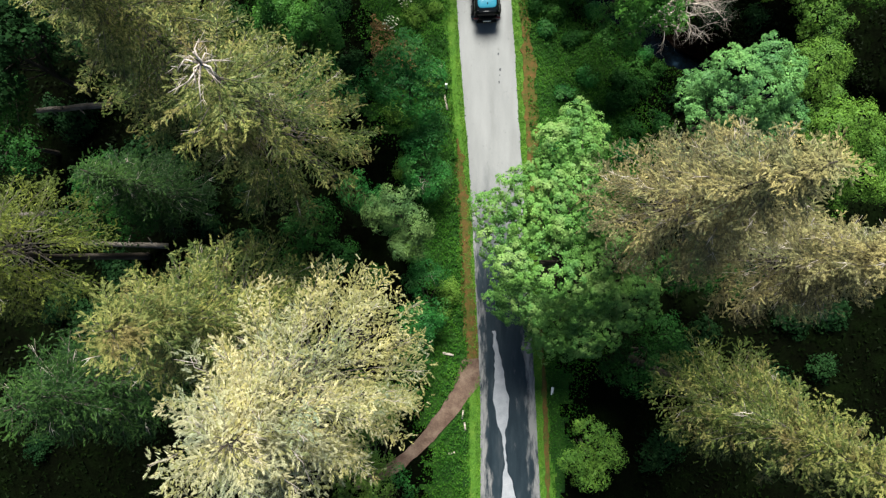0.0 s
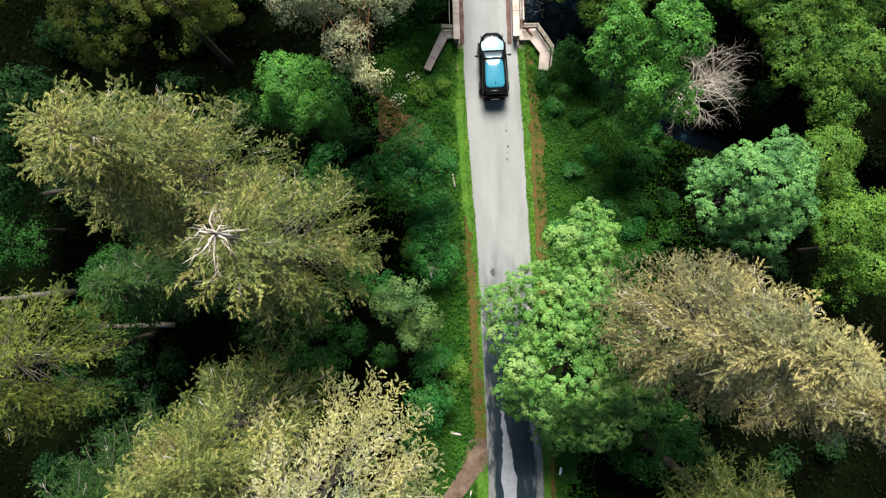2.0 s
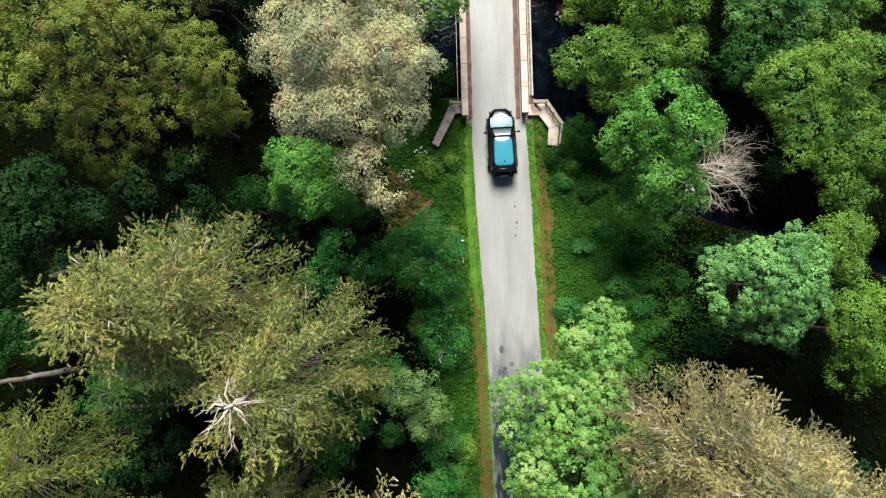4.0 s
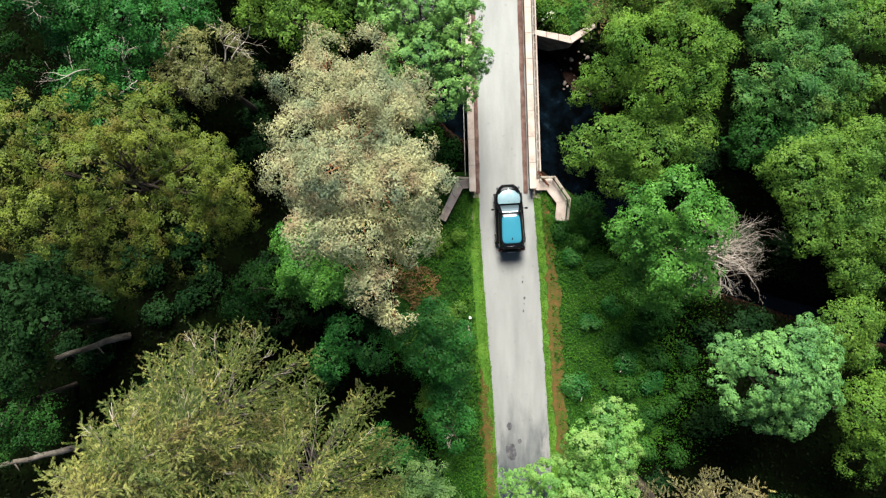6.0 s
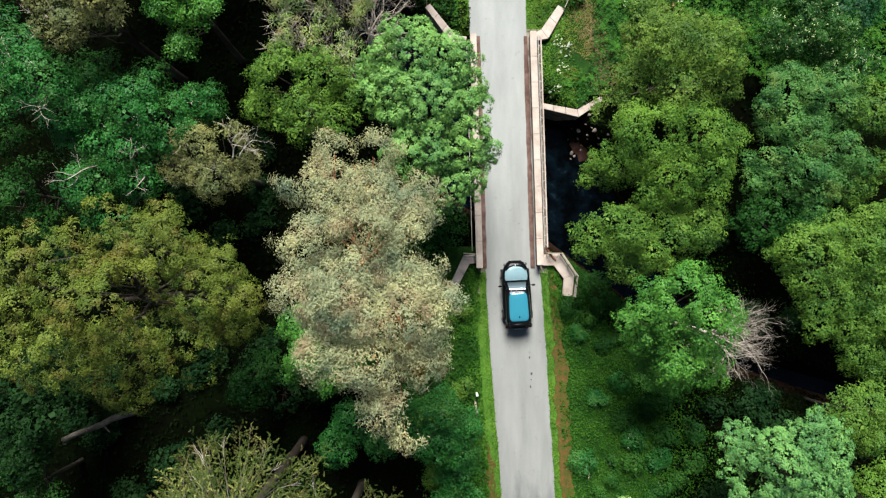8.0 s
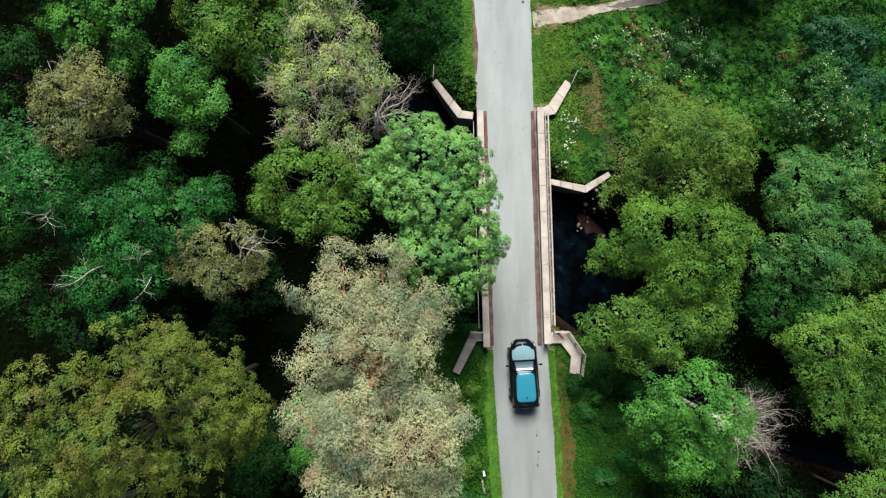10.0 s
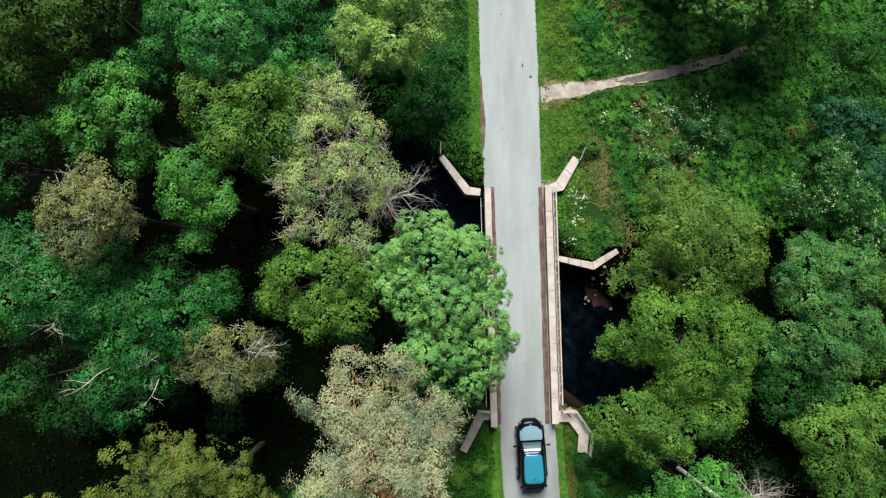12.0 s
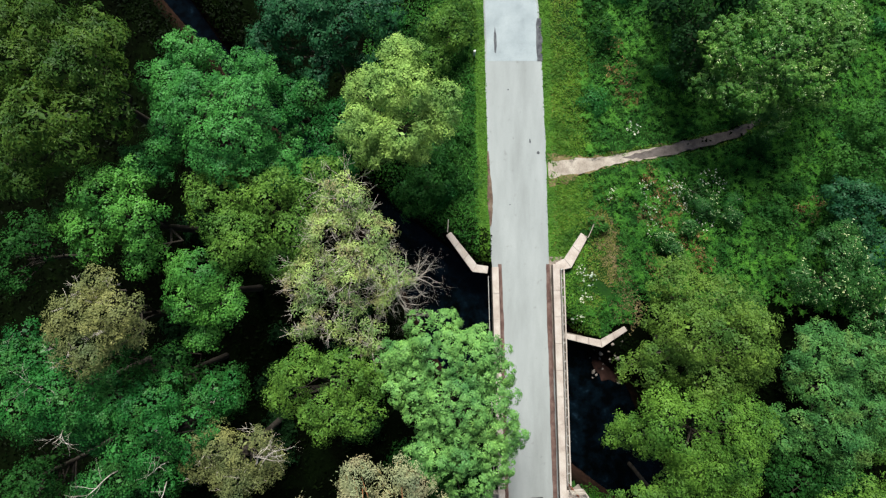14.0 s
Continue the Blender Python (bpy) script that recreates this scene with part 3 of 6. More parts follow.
NE_PATH = [(3.75, 43.95), (5.3, 44.05), (8.8, 44.7), (12.7, 45.4), (16.7, 46.4), (18.6, 47.4)]
path_strip("dirt_path", SW_PATH, [1.25, 0.62, 0.46, 0.42, 0.34], DIRT, 0.015, 3.0, "brown trodden dirt path joining the lane", "path")
path_strip("verge", [(3.75, 43.9), (4.6, 43.95), (5.6, 44.1), (7.0, 44.3), (8.2, 44.5)], [1.2, 0.95, 0.65, 0.55, 0.3], SOIL, 0.02, 23.0, "trodden brown soil where the path meets the lane", "verge", 0.35)
path_strip("gravel_path", NE_PATH, [0.62, 0.36, 0.3, 0.24, 0.06], GRAVEL, 0.03, 5.0, "pale trodden path through the meadow", "path", 0.2)
# dark overlay strip: path earth with painted shade towards the tree
path_strip("dirt_path", NE_PATH[2:], [0.02, 0.2, 0.34, 0.36, 0.34, 0.28, 0.1], SHADED_EARTH, 0.036, 27.0, "brown earth path leading under the tree, tree shade in its dark colour", "path", 0.16)
path_strip("verge", [(1.05, 9.2), (1.35, 5), (1.55, 1), (1.8, -3), (2.0, -6)], [0.1, 0.34, 0.44, 0.42, 0.44], VERGE_DIRT, 0.03, 8.0, "bare reddish brown soil strip along the lane", "verge", 0.28)
path_strip("verge", [(5.35, 21.0), (5.75, 17.5), (6.05, 12), (6.35, 7), (6.7, 2)], [0.18, 0.38, 0.44, 0.42, 0.36], VERGE_DIRT, 0.035, 11.0, "reddish brown worn strip in the grass verge", "verge", 0.3)
path_strip("verge", [(6.75, -4), (6.95, -9), (7.15, -16)], [0.12, 0.16, 0.14], VERGE_DIRT, 0.03, 14.0, "brown soil edge along the wet lane", "verge", 0.12)


def blotch(name, at, size, mat, z, seed, label, category, turn=0.0):
    """A thin irregular patch lying on the road."""
    bm = bmesh.new()
    ring = []
    for k in range(28):
        t = 2 * math.pi * k / 28
        r = 1 + 0.35 * noise.noise((math.cos(t) * 1.3, math.sin(t) * 1.3, seed)) + 0.2 * noise.noise((math.cos(t) * 4, math.sin(t) * 4, seed))
        x, y = size[0] * r * math.cos(t), size[1] * r * math.sin(t)
        ring.append((at[0] + x * math.cos(turn) - y * math.sin(turn), at[1] + x * math.sin(turn) + y * math.cos(turn)))
    prism(bm, ring, z - 0.03, z)
    return tagged(part(name, bm, mat), label, category, kind="structure")


path_strip("road_patch", STREAK, [0.05, 0.14, 0.25, 0.37, 0.5, 0.42, 0.14, 0.08, 0.08, 0.4, 0.55, 0.6], WORN, 0.062, 2.0, "pale dry streak on the wet asphalt", "road patch", 0.16)
for bx, by, sx, sy in [(3.85, 15.1, 0.05, 0.09), (3.98, 14.0, 0.07, 0.1), (3.9, 13.1, 0.05, 0.09), (3.95, 13.6, 0.03, 0.05), (2.9, 5.3, 0.16, 0.3), (3.6, 4.3, 0.12, 0.2), (3.0, 3.6, 0.35, 0.5), (2.5, 45.9, 0.05, 0.14), (3.05, 45.1, 0.09, 0.09), (0.12, 52.9, 0.1, 0.85), (2.2, 57, 0.1, 0.2), (1.0, 49.5, 0.05, 0.05), (1.1, 41.5, 0.04, 0.04)]:
    blotch("road_stain", (bx, by), (sx, sy), TAR, 0.066, bx * 7 + by, "dark tar stain on the asphalt", "road patch")
path_strip("road_patch", [(3.2, 54.5), (3.15, 52.5), (3.2, 51.5)], [0.16, 0.2, 0.2], TAR, 0.052, 31.0, "dark worn edge of the asphalt", "road patch", 0.08)
path_strip("road_patch", [(-0.42, 45.2), (-0.3, 42.6), (-0.26, 41.6), (-0.22, 40.0)], [0.03, 0.1, 0.2, 0.05], DIRT, 0.045, 33.0, "brown soil washed onto the road edge", "road patch", 0.08)


# ---- bridge ----
def along(x, y):
    """The bridge's own axis: across, along -> world."""
    return x - 0.0255 * (y - 21.3), y


def coping_run(bridge, x0, x1, y0, y1, wall_name):
    wall = bmesh.new()
    prism(wall, [along(x0 + 0.07, y0 + 0.05), along(x1 - 0.07, y0 + 0.05), along(x1 - 0.07, y1 - 0.05), along(x0 + 0.07, y1 - 0.05)], -1.1, 0.86)
    wall = part(wall_name, wall, STONE_WALL, bridge, "dark weathered parapet wall")
    n = 9
    for i in range(n):
        a, b = y0 + (y1 - y0) * i / n + 0.006, y0 + (y1 - y0) * (i + 1) / n - 0.006
        bm = bmesh.new()
        prism(bm, [along(x0, a), along(x1, a), along(x1, b), along(x0, b)], 0.862, 1.0)
        soften(bm, 0.015)
        part("coping_slab", bm, CONCRETE, wall)


def railing(parent, pts, z0, z1, rails, step=1.6, size=0.07):
    """Posts along a line of places with level rails between them."""
    rail_obs = []
    for a, b in zip(pts[:-1], pts[1:]):
        a, b = Vector(a), Vector(b)
        d = b - a
        turn = math.degrees(math.atan2(d.y, d.x))
        n = max(1, round(d.length / step))
        for i in range(n + (b == Vector(pts[-1]))):
            p = a + d * i / n
            bm = bmesh.new()
            box(bm, (p.x, p.y, (z0 + z1) / 2), (size, size, z1 - z0 + 0.05), turn)
            soften(bm, 0.008)
            part("post", bm, RAIL_WOOD, parent)
        for k in range(rails):
            z = z1 - 0.03 - k * (z1 - z0) * 0.3
            mid = (a + b) / 2
            bm = bmesh.new()
            box(bm, (mid.x, mid.y, z), (d.length, size * 0.8, 0.09), turn)
            soften(bm, 0.008)
            part("rail", bm, RAIL_WOOD, parent)


bridge = thing("bridge", "narrow road bridge with pale coping on dark parapets over a stream", "bridge")
bm = bmesh.new()
prism(bm, [along(0.35, 20.9), along(5.1, 20.9), along(5.1, 37.9), along(0.35, 37.9)], -0.9, 0.012)
part("deck", bm, STONE_WALL, bridge, "concrete bridge deck")
for y0, y1 in ((19.4, 22.3), (36.2, 39.4)):
    bm = bmesh.new()
    prism(bm, [along(0.3, y0), along(5.2, y0), along(5.2, y1), along(0.3, y1)], -3.4, -0.02)
    part("abutment", bm, STONE_WALL, bridge)
coping_run(bridge, 0.18, 0.62, 21.2, 37.2, "parapet_west")
coping_run(bridge, 4.27, 4.72, 21.4, 37.4, "parapet_east")
for x, seed in ((0.8, 41.0), (4.1, 43.0)):
    kerb = path_strip("kerb", [along(x, 21.2), along(x, 26), along(x, 32), along(x, 37.4)], [0.14, 0.17, 0.15, 0.17, 0.12], KERB_SOIL, 0.07, seed, "reddish brown soil gathered along the parapet", "kerb", 0.035)
# steel service girder outside the east parapet
for x in (4.81, 4.99):
    bm = bmesh.new()
    prism(bm, [along(x, 22.6), along(x + (0.05 if x < 4.9 else 0.09), 22.6), along(x + (0.05 if x < 4.9 else 0.09), 37.1), along(x, 37.1)], 0.72, 0.86)
    soften(bm, 0.012)
    part("girder", bm, STEEL if x < 4.9 else CONCRETE, bridge, "pale steel service girder")
for i in range(24):
    y = 22.8 + i * 0.62
    bm = bmesh.new()
    cx, cy = along(4.93, y)
    box(bm, (cx, cy, 0.78), (0.2, 0.05, 0.06), 35 if i % 2 else -35)
    part("lattice_bar", bm, STEEL, bridge)
bm = bmesh.new()
for i in range(2):
    cx, cy = along(5.2 + 0.12 * i, 22.25 - 0.1 * i)
    box(bm, (cx, cy, 0.45), (0.08, 1.1, 0.1), 38, 12)
part("brace", bm, RUSTY, bridge, "rusty diagonal brace")
for x, y0, y1 in ((-0.02, 22.4, 36.6),):
    bm = bmesh.new()
    prism(bm, [along(x - 0.04, y0), along(x, y0), along(x, y1), along(x - 0.04, y1)], 0.3, 0.36)
    part("pipe", bm, STEEL, bridge, "thin pipe along the parapet")


def wing_wall(label, pts, top, foot, slab=1.0):
    """A retaining wing wall: a polyline of centre points with widths, dark face and pale coping slabs."""
    root = thing("wing_wall", label, "retaining wall", group="wing walls of the bridge")
    flat = [Vector(p[:2]) for p in pts]
    ways = [(b - a).normalized() for a, b in zip(flat[:-1], flat[1:])]
    sides = []
    for i in range(len(pts)):
        a, b = ways[max(i - 1, 0)], ways[min(i, len(ways) - 1)]
        n = Vector((-a.y - b.y, a.x + b.x)).normalized()
        sides.append(n / max(0.6, n.dot(Vector((-a.y, a.x)))))
    for i in range(len(pts) - 1):
        (wa, za), (wb, zb) = pts[i][2:], pts[i + 1][2:]
        edge = lambda s, side, cut=0.0: flat[i].lerp(flat[i + 1], s) + (sides[i] * (wa - cut)).lerp(sides[i + 1] * (wb - cut), s) * 0.5 * side
        bm = bmesh.new()
        vs = prism(bm, [edge(0, 1, 0.1), edge(0, -1, 0.1), edge(1, -1, 0.1), edge(1, 1, 0.1)], foot, 0)
        for v, z in zip(vs[4:], (za, za, zb, zb)):
            v.co.z = z - 0.12
        part("wall_face", bm, STONE_WALL, root, "dark damp wall face")
        n = max(1, round((flat[i + 1] - flat[i]).length / slab))
        for k in range(n):
            s0, s1 = k / n + 0.004, (k + 1) / n - 0.004
            bm = bmesh.new()
            vs = prism(bm, [edge(s0, 1), edge(s0, -1), edge(s1, -1), edge(s1, 1)], 0, 0)
            for v, s in zip(vs, (s0, s0, s1, s1) * 2):
                v.co.z = za + (zb - za) * s
            for v in vs[:4]:
                v.co.z -= 0.118
            soften(bm, 0.015)
            part("coping_slab", bm, CONCRETE, root)
    return root


w = wing_wall("pale coped wing wall sloping to the stream", [(-0.45, 37.0, 0.5, 0.35), (-1.35, 37.12, 0.55, 0.32), (-3.15, 39.5, 0.42, 0.25)], 0, -3.2)
railing(w, [(-3.2, 39.6, 0), (-3.15, 40.4, 0)], 0.0, 0.75, 1, 0.8, 0.05)
w = wing_wall("broad pale wing wall beside the meadow", [(4.25, 37.2, 0.55, 0.35), (5.0, 37.45, 0.75, 0.32), (6.2, 39.4, 0.55, 0.2)], 0, -1.2)
railing(w, [(6.35, 39.2, 0), (6.75, 40.1, 0)], 0.0, 0.6, 1, 0.9, 0.05)
wing_wall("pale coped retaining wall on the stream bank", [(4.75, 32.5, 0.36, 0.1), (7.3, 31.95, 0.5, 0.1), (9.0, 33.0, 0.36, 0.12)], 0, -3.2)
w = wing_wall("pale wing wall with a weathered timber railing", [(4.75, 21.75, 0.75, 0.35), (5.7, 21.8, 0.8, 0.33), (6.55, 20.6, 0.72, 0.3), (6.42, 19.3, 0.68, 0.26)], 0, -2.6)
railing(w, [(5.0, 22.2, 0), (5.95, 22.2, 0), (6.97, 20.7, 0), (6.8, 19.3, 0)], 0.3, 1.15, 3, 1.1, 0.06)
w = wing_wall("pale wing wall with mossy gaps and a short railing", [(0.25, 21.85, 0.6, 0.35), (-0.45, 21.8, 0.62, 0.33), (-1.65, 19.35, 0.5, 0.2)], 0, -2.6)
railing(w, [(0.15, 22.15, 0), (-0.65, 22.2, 0)], 0.3, 1.0, 3, 0.8, 0.06)


# ---- car ----
def ring_mesh(rings):
    """A closed skin over rings of equal length."""
    bm = bmesh.new()
    rows = [[bm.verts.new(p) for p in r] for r in rings]
    n = len(rows[0])
    for a, b in zip(rows[:-1], rows[1:]):
        for i in range(n):
            bm.faces.new((a[i], a[(i + 1) % n], b[(i + 1) % n], b[i]))
    bm.faces.new(rows[0][::-1])
    bm.faces.new(rows[-1])
    return bm


def plan_ring(hw_f, hw_r, front, rear, z, n=44, power=5.0):
    """A rounded outline seen from above, from its rear to its front end, wider or narrower at each."""
    out = []
    for k in range(n):
        t = 2 * math.pi * (k + 0.5) / n
        c, s = math.cos(t), math.sin(t)
        y = math.copysign(abs(s) ** (2 / power), s)
        x = math.copysign(abs(c) ** (2 / power), c)
        out.append((x * ((hw_f + hw_r) / 2 + (hw_f - hw_r) / 2 * y), (front + rear) / 2 + (front - rear) / 2 * y, z))
    return out


def build_car(at, heading):
    car = thing("car", "black estate car, sky reflections coloured into roof and bonnet, on the lane", "car", at)
    car.rotation_euler, car.scale = (0, 0, radians(heading)), (1.08, 1.0, 1.0)
    body = part("body", ring_mesh([plan_ring(0.76, 0.84, 2.16, -2.18, 0.24, power=3.4), plan_ring(0.84, 0.9, 2.28, -2.28, 0.42, power=3.4), plan_ring(0.87, 0.93, 2.3, -2.3, 0.62, power=3.4),
                                   plan_ring(0.86, 0.93, 2.26, -2.29, 0.8, power=3.4), plan_ring(0.83, 0.91, 2.12, -2.26, 0.91, power=3.4), plan_ring(0.78, 0.86, 1.9, -2.2, 0.965, power=3.4)]), PAINT, car, "glossy black body", True)
    bm = bmesh.new()
    rows = []
    for y, hw, z in ((0.96, 0.66, 1.05), (1.15, 0.7, 1.05), (1.45, 0.69, 1.03), (1.8, 0.64, 0.99), (2.02, 0.54, 0.935), (2.14, 0.4, 0.88)):
        rows.append([bm.verts.new((hw * u, y - 0.14 * u * u * (y > 1.5), z - 0.05 * u * u + (0.012 if 0.5 < abs(u) < 0.75 else 0))) for u in (-1, -0.82, -0.62, -0.3, 0, 0.3, 0.62, 0.82, 1)])
    for a, b in zip(rows[:-1], rows[1:]):
        for i in range(8):
            bm.faces.new((a[i], a[i + 1], b[i + 1], b[i]))
    bmesh.ops.solidify(bm, geom=list(bm.faces), thickness=0.03)
    part("bonnet", bm, BONNET_SKY, car, "bonnet with the sky's reflection put into its pale colour", True)
    part("cabin", ring_mesh([plan_ring(0.76, 0.84, 0.95, -2.16, 0.95, power=6), plan_ring(0.73, 0.8, 0.6, -2.1, 1.22, power=6), plan_ring(0.66, 0.72, 0.24, -1.98, 1.46, power=6), plan_ring(0.63, 0.69, 0.15, -1.92, 1.5, power=6)]), GLASS, car, "dark tinted window band", True)
    part("windscreen", ring_mesh([plan_ring(0.6, 0.52, 0.84, 0.76, 1.06, power=9), plan_ring(0.5, 0.48, 0.36, 0.28, 1.43, power=9)]), SCREEN, car, "windscreen with the pale sky's reflection put into its colour", True)
    part("roof", ring_mesh([plan_ring(0.52, 0.57, 0.12, -1.72, 1.49, power=6), plan_ring(0.56, 0.61, 0.16, -1.76, 1.51, power=6), plan_ring(0.54, 0.59, 0.12, -1.73, 1.53, power=6), plan_ring(0.42, 0.46, 0.0, -1.62, 1.556, power=6), plan_ring(0.22, 0.25, -0.3, -1.35, 1.58, power=4)]), ROOF_SKY, car, "glossy roof panel with the sky's reflection put into its blue colour", True)
    for s in (-1, 1):
        for y0, z0, y1, z1, wd, nm in ((0.86, 0.99, 0.2, 1.49, 0.05, "front_pillar"), (-2.05, 1.02, -1.88, 1.49, 0.08, "rear_pillar"), (-0.55, 1.0, -0.62, 1.49, 0.04, "middle_pillar")):
            a, b = Vector((s * 0.77, y0, z0)), Vector((s * 0.58, y1, z1))
            part(nm, tubes_mesh(nm, [[(tuple(a), wd), (tuple((a + b) / 2 + Vector((s * 0.02, 0, 0.01))), wd * 0.9), (tuple(b), wd * 0.8)]], 6), PAINT, car)
        part("roof_rail", tubes_mesh("roof_rail", [[((s * 0.61, 0.0, 1.51), 0.016), ((s * 0.62, -0.15, 1.56), 0.018), ((s * 0.66, -1.5, 1.56), 0.018), ((s * 0.66, -1.7, 1.51), 0.016)]], 6), PLASTIC, car)
        m = bmesh.new()
        bmesh.ops.create_uvsphere(m, u_segments=12, v_segments=8, radius=1, matrix=Matrix.Translation((s * 1.04, 0.6, 1.02)) @ Matrix.Diagonal((0.12, 0.07, 0.08, 1)))
        mirror = part("wing_mirror", m, PAINT, car, "", True)
        part("mirror_arm", tubes_mesh("mirror_arm", [[((s * 0.84, 0.62, 0.99), 0.025), ((s * 0.96, 0.6, 1.0), 0.02)]], 6), PLASTIC, mirror)
        h = bmesh.new()
        bmesh.ops.create_uvsphere(h, u_segments=12, v_segments=8, radius=1, matrix=Matrix.Translation((s * 0.62, 2.05, 0.76)) @ Matrix.Rotation(radians(-s * 28), 4, "Z") @ Matrix.Diagonal((0.13, 0.1, 0.07, 1)))
        part("headlight", h, LAMP, car, "clear headlight lens", True)
        h = bmesh.new()
        bmesh.ops.create_uvsphere(h, u_segments=12, v_segments=8, radius=1, matrix=Matrix.Translation((s * 0.7, -2.16, 0.85)) @ Matrix.Diagonal((0.16, 0.09, 0.12, 1)))
        part("tail_light", h, TAIL, car, "red tail light lens", True)
        for y in (1.4, -1.35):
            t = bmesh.new()
            bmesh.ops.create_cone(t, cap_ends=True, segments=28, radius1=0.345, radius2=0.345, depth=0.23, matrix=Matrix.Translation((s * (0.77 if y > 0 else 0.83), y, 0.345)) @ Matrix.Rotation(radians(90), 4, "Y"))
            soften(t, 0.025, 2)
            wheel = part("wheel", t, RUBBER, car, "black tyre", True)
            r = bmesh.new()
            bmesh.ops.create_cone(r, cap_ends=True, segments=20, radius1=0.23, radius2=0.2, depth=0.03, matrix=Matrix.Translation((s * (0.885 if y > 0 else 0.945), y, 0.345)) @ Matrix.Rotation(radians(90 * s), 4, "Y"))
            part("rim", r, ALLOY, wheel)
    for z, y, w, nm in ((0.42, 2.2, 0.8, "front_bumper"), (0.42, -2.22, 1.3, "rear_bumper")):
        b = bmesh.new()
        box(b, (0, y, z), (w, 0.14, 0.22))
        soften(b, 0.05, 2)
        part(nm, b, PLASTIC, car, "", True)
    b = bmesh.new()
    box(b, (0, 2.26, 0.66), (0.8, 0.06, 0.14))
    soften(b, 0.02)
    part("grille", b, PLASTIC, car)
    b = bmesh.new()
    box(b, (0, -2.33, 0.72), (0.5, 0.03, 0.11))
    part("number_plate", b, WHITE, car, "plain pale plate")
    b = bmesh.new()
    box(b, (0, -2.0, 1.475), (1.1, 0.16, 0.035))
    soften(b, 0.012)
    part("spoiler", b, PAINT, car, "", True)
    for s in (-0.3, 0.3):
        part("wiper", tubes_mesh("wiper", [[((s, 0.83, 1.03), 0.012), ((s + 0.42, 0.66, 1.15), 0.008)]], 5), PLASTIC, car)
    fin = bmesh.new()
    bmesh.ops.create_cone(fin, cap_ends=True, segments=10, radius1=0.06, radius2=0.015, depth=0.09, matrix=Matrix.Translation((0.02, -1.45, 1.6)) @ Matrix.Diagonal((0.6, 1.6, 1, 1)))
    part("aerial", fin, PLASTIC, car, "black roof aerial fin", True)


build_car((2.9, 19.43, 0.055), 3.0)


# ---- trees ----
def limbs_for(rng, base, trunk_top, ends, thick):
    lines = []
    b, t = np.array(base, float), np.array(trunk_top, float)
    lean = rng.normal(0, 0.12, 3) * (1, 1, 0)
    lines.append([(tuple(b - (0, 0, 0.3)), thick * 1.35), (tuple(b + (0, 0, 0.4)), thick * 1.05), (tuple(b * 0.5 + t * 0.5 + lean), thick * 0.8), (tuple(t), thick * 0.45)])
    for e in ends:
        e = np.array(e, float)
        s = rng.uniform(0.45, 0.95)
        a = b + (t - b) * s + lean * (1 - abs(2 * s - 1))
        r = thick * rng.uniform(0.28, 0.42)
        k = (a + e) / 2 + rng.normal(0, 0.12, 3) * np.linalg.norm(e - a) * 0.6 + (0, 0, -0.05 * np.linalg.norm(e - a))
        lines.append([(tuple(a), r), (tuple(k), r * 0.65), (tuple(e), r * 0.22)])
    return lines


STYLE = {  # leaf length, leaf width, cluster radius, leaves in a cluster, raggedness
    "maple": (0.1, 0.085, 0.25, 84, 0.1), "jade": (0.101, 0.076, 0.27, 100, 0.22), "pearl": (0.101, 0.076, 0.27, 112, 0.22), "jade2": (0.101, 0.071, 0.30, 97, 0.38),
    "leafgreen": (0.109, 0.076, 0.32, 72, 0.50), "leafy": (0.105, 0.071, 0.27, 59, 0.50), "grass": (0.113, 0.080, 0.33, 81, 0.42),
    "yellowgreen": (0.105, 0.067, 0.28, 64, 0.55), "olive": (0.118, 0.076, 0.30, 62, 0.45), "oliveneedle": (0.202, 0.076, 0.40, 89, 0.40),
    "sage": (0.105, 0.071, 0.30, 97, 0.40), "teal": (0.151, 0.109, 0.36, 62, 0.30), "darkleaf": (0.126, 0.084, 0.34, 51, 0.50), "flower": (0.118, 0.076, 0.28, 62, 0.35), "cluster": (0.1, 0.075, 0.19, 56, 0.12),
    "lime": (0.126, 0.059, 0.30, 124, 0.60), "lichen": (0.100, 0.045, 0.30, 84, 0.60), "brown": (0.109, 0.050, 0.27, 83, 0.50),
    "ivy": (0.17, 0.12, 0.34, 22, 0.6), "meadowleaf": (0.13, 0.085, 0.22, 26, 0.5), "pale": (0.151, 0.063, 0.32, 94, 0.50), "pine": (0.126, 0.042, 0.30, 118, 0.75), "cedar": (0.109, 0.042, 0.32, 120, 0.25),
}
tree_count = [0]


def ball_dirs(rng, n):
    """n directions spread evenly over a ball, turned at random."""
    k = np.arange(n) + 0.5
    t, z = math.pi * (1 + 5 ** 0.5) * k + rng.uniform(0, 6.28), 1 - 2 * k / n
    r = np.sqrt(1 - z * z)
    return unit(np.stack([r * np.cos(t), r * np.sin(t), z], -1) + rng.normal(0, 0.12, (n, 3)))


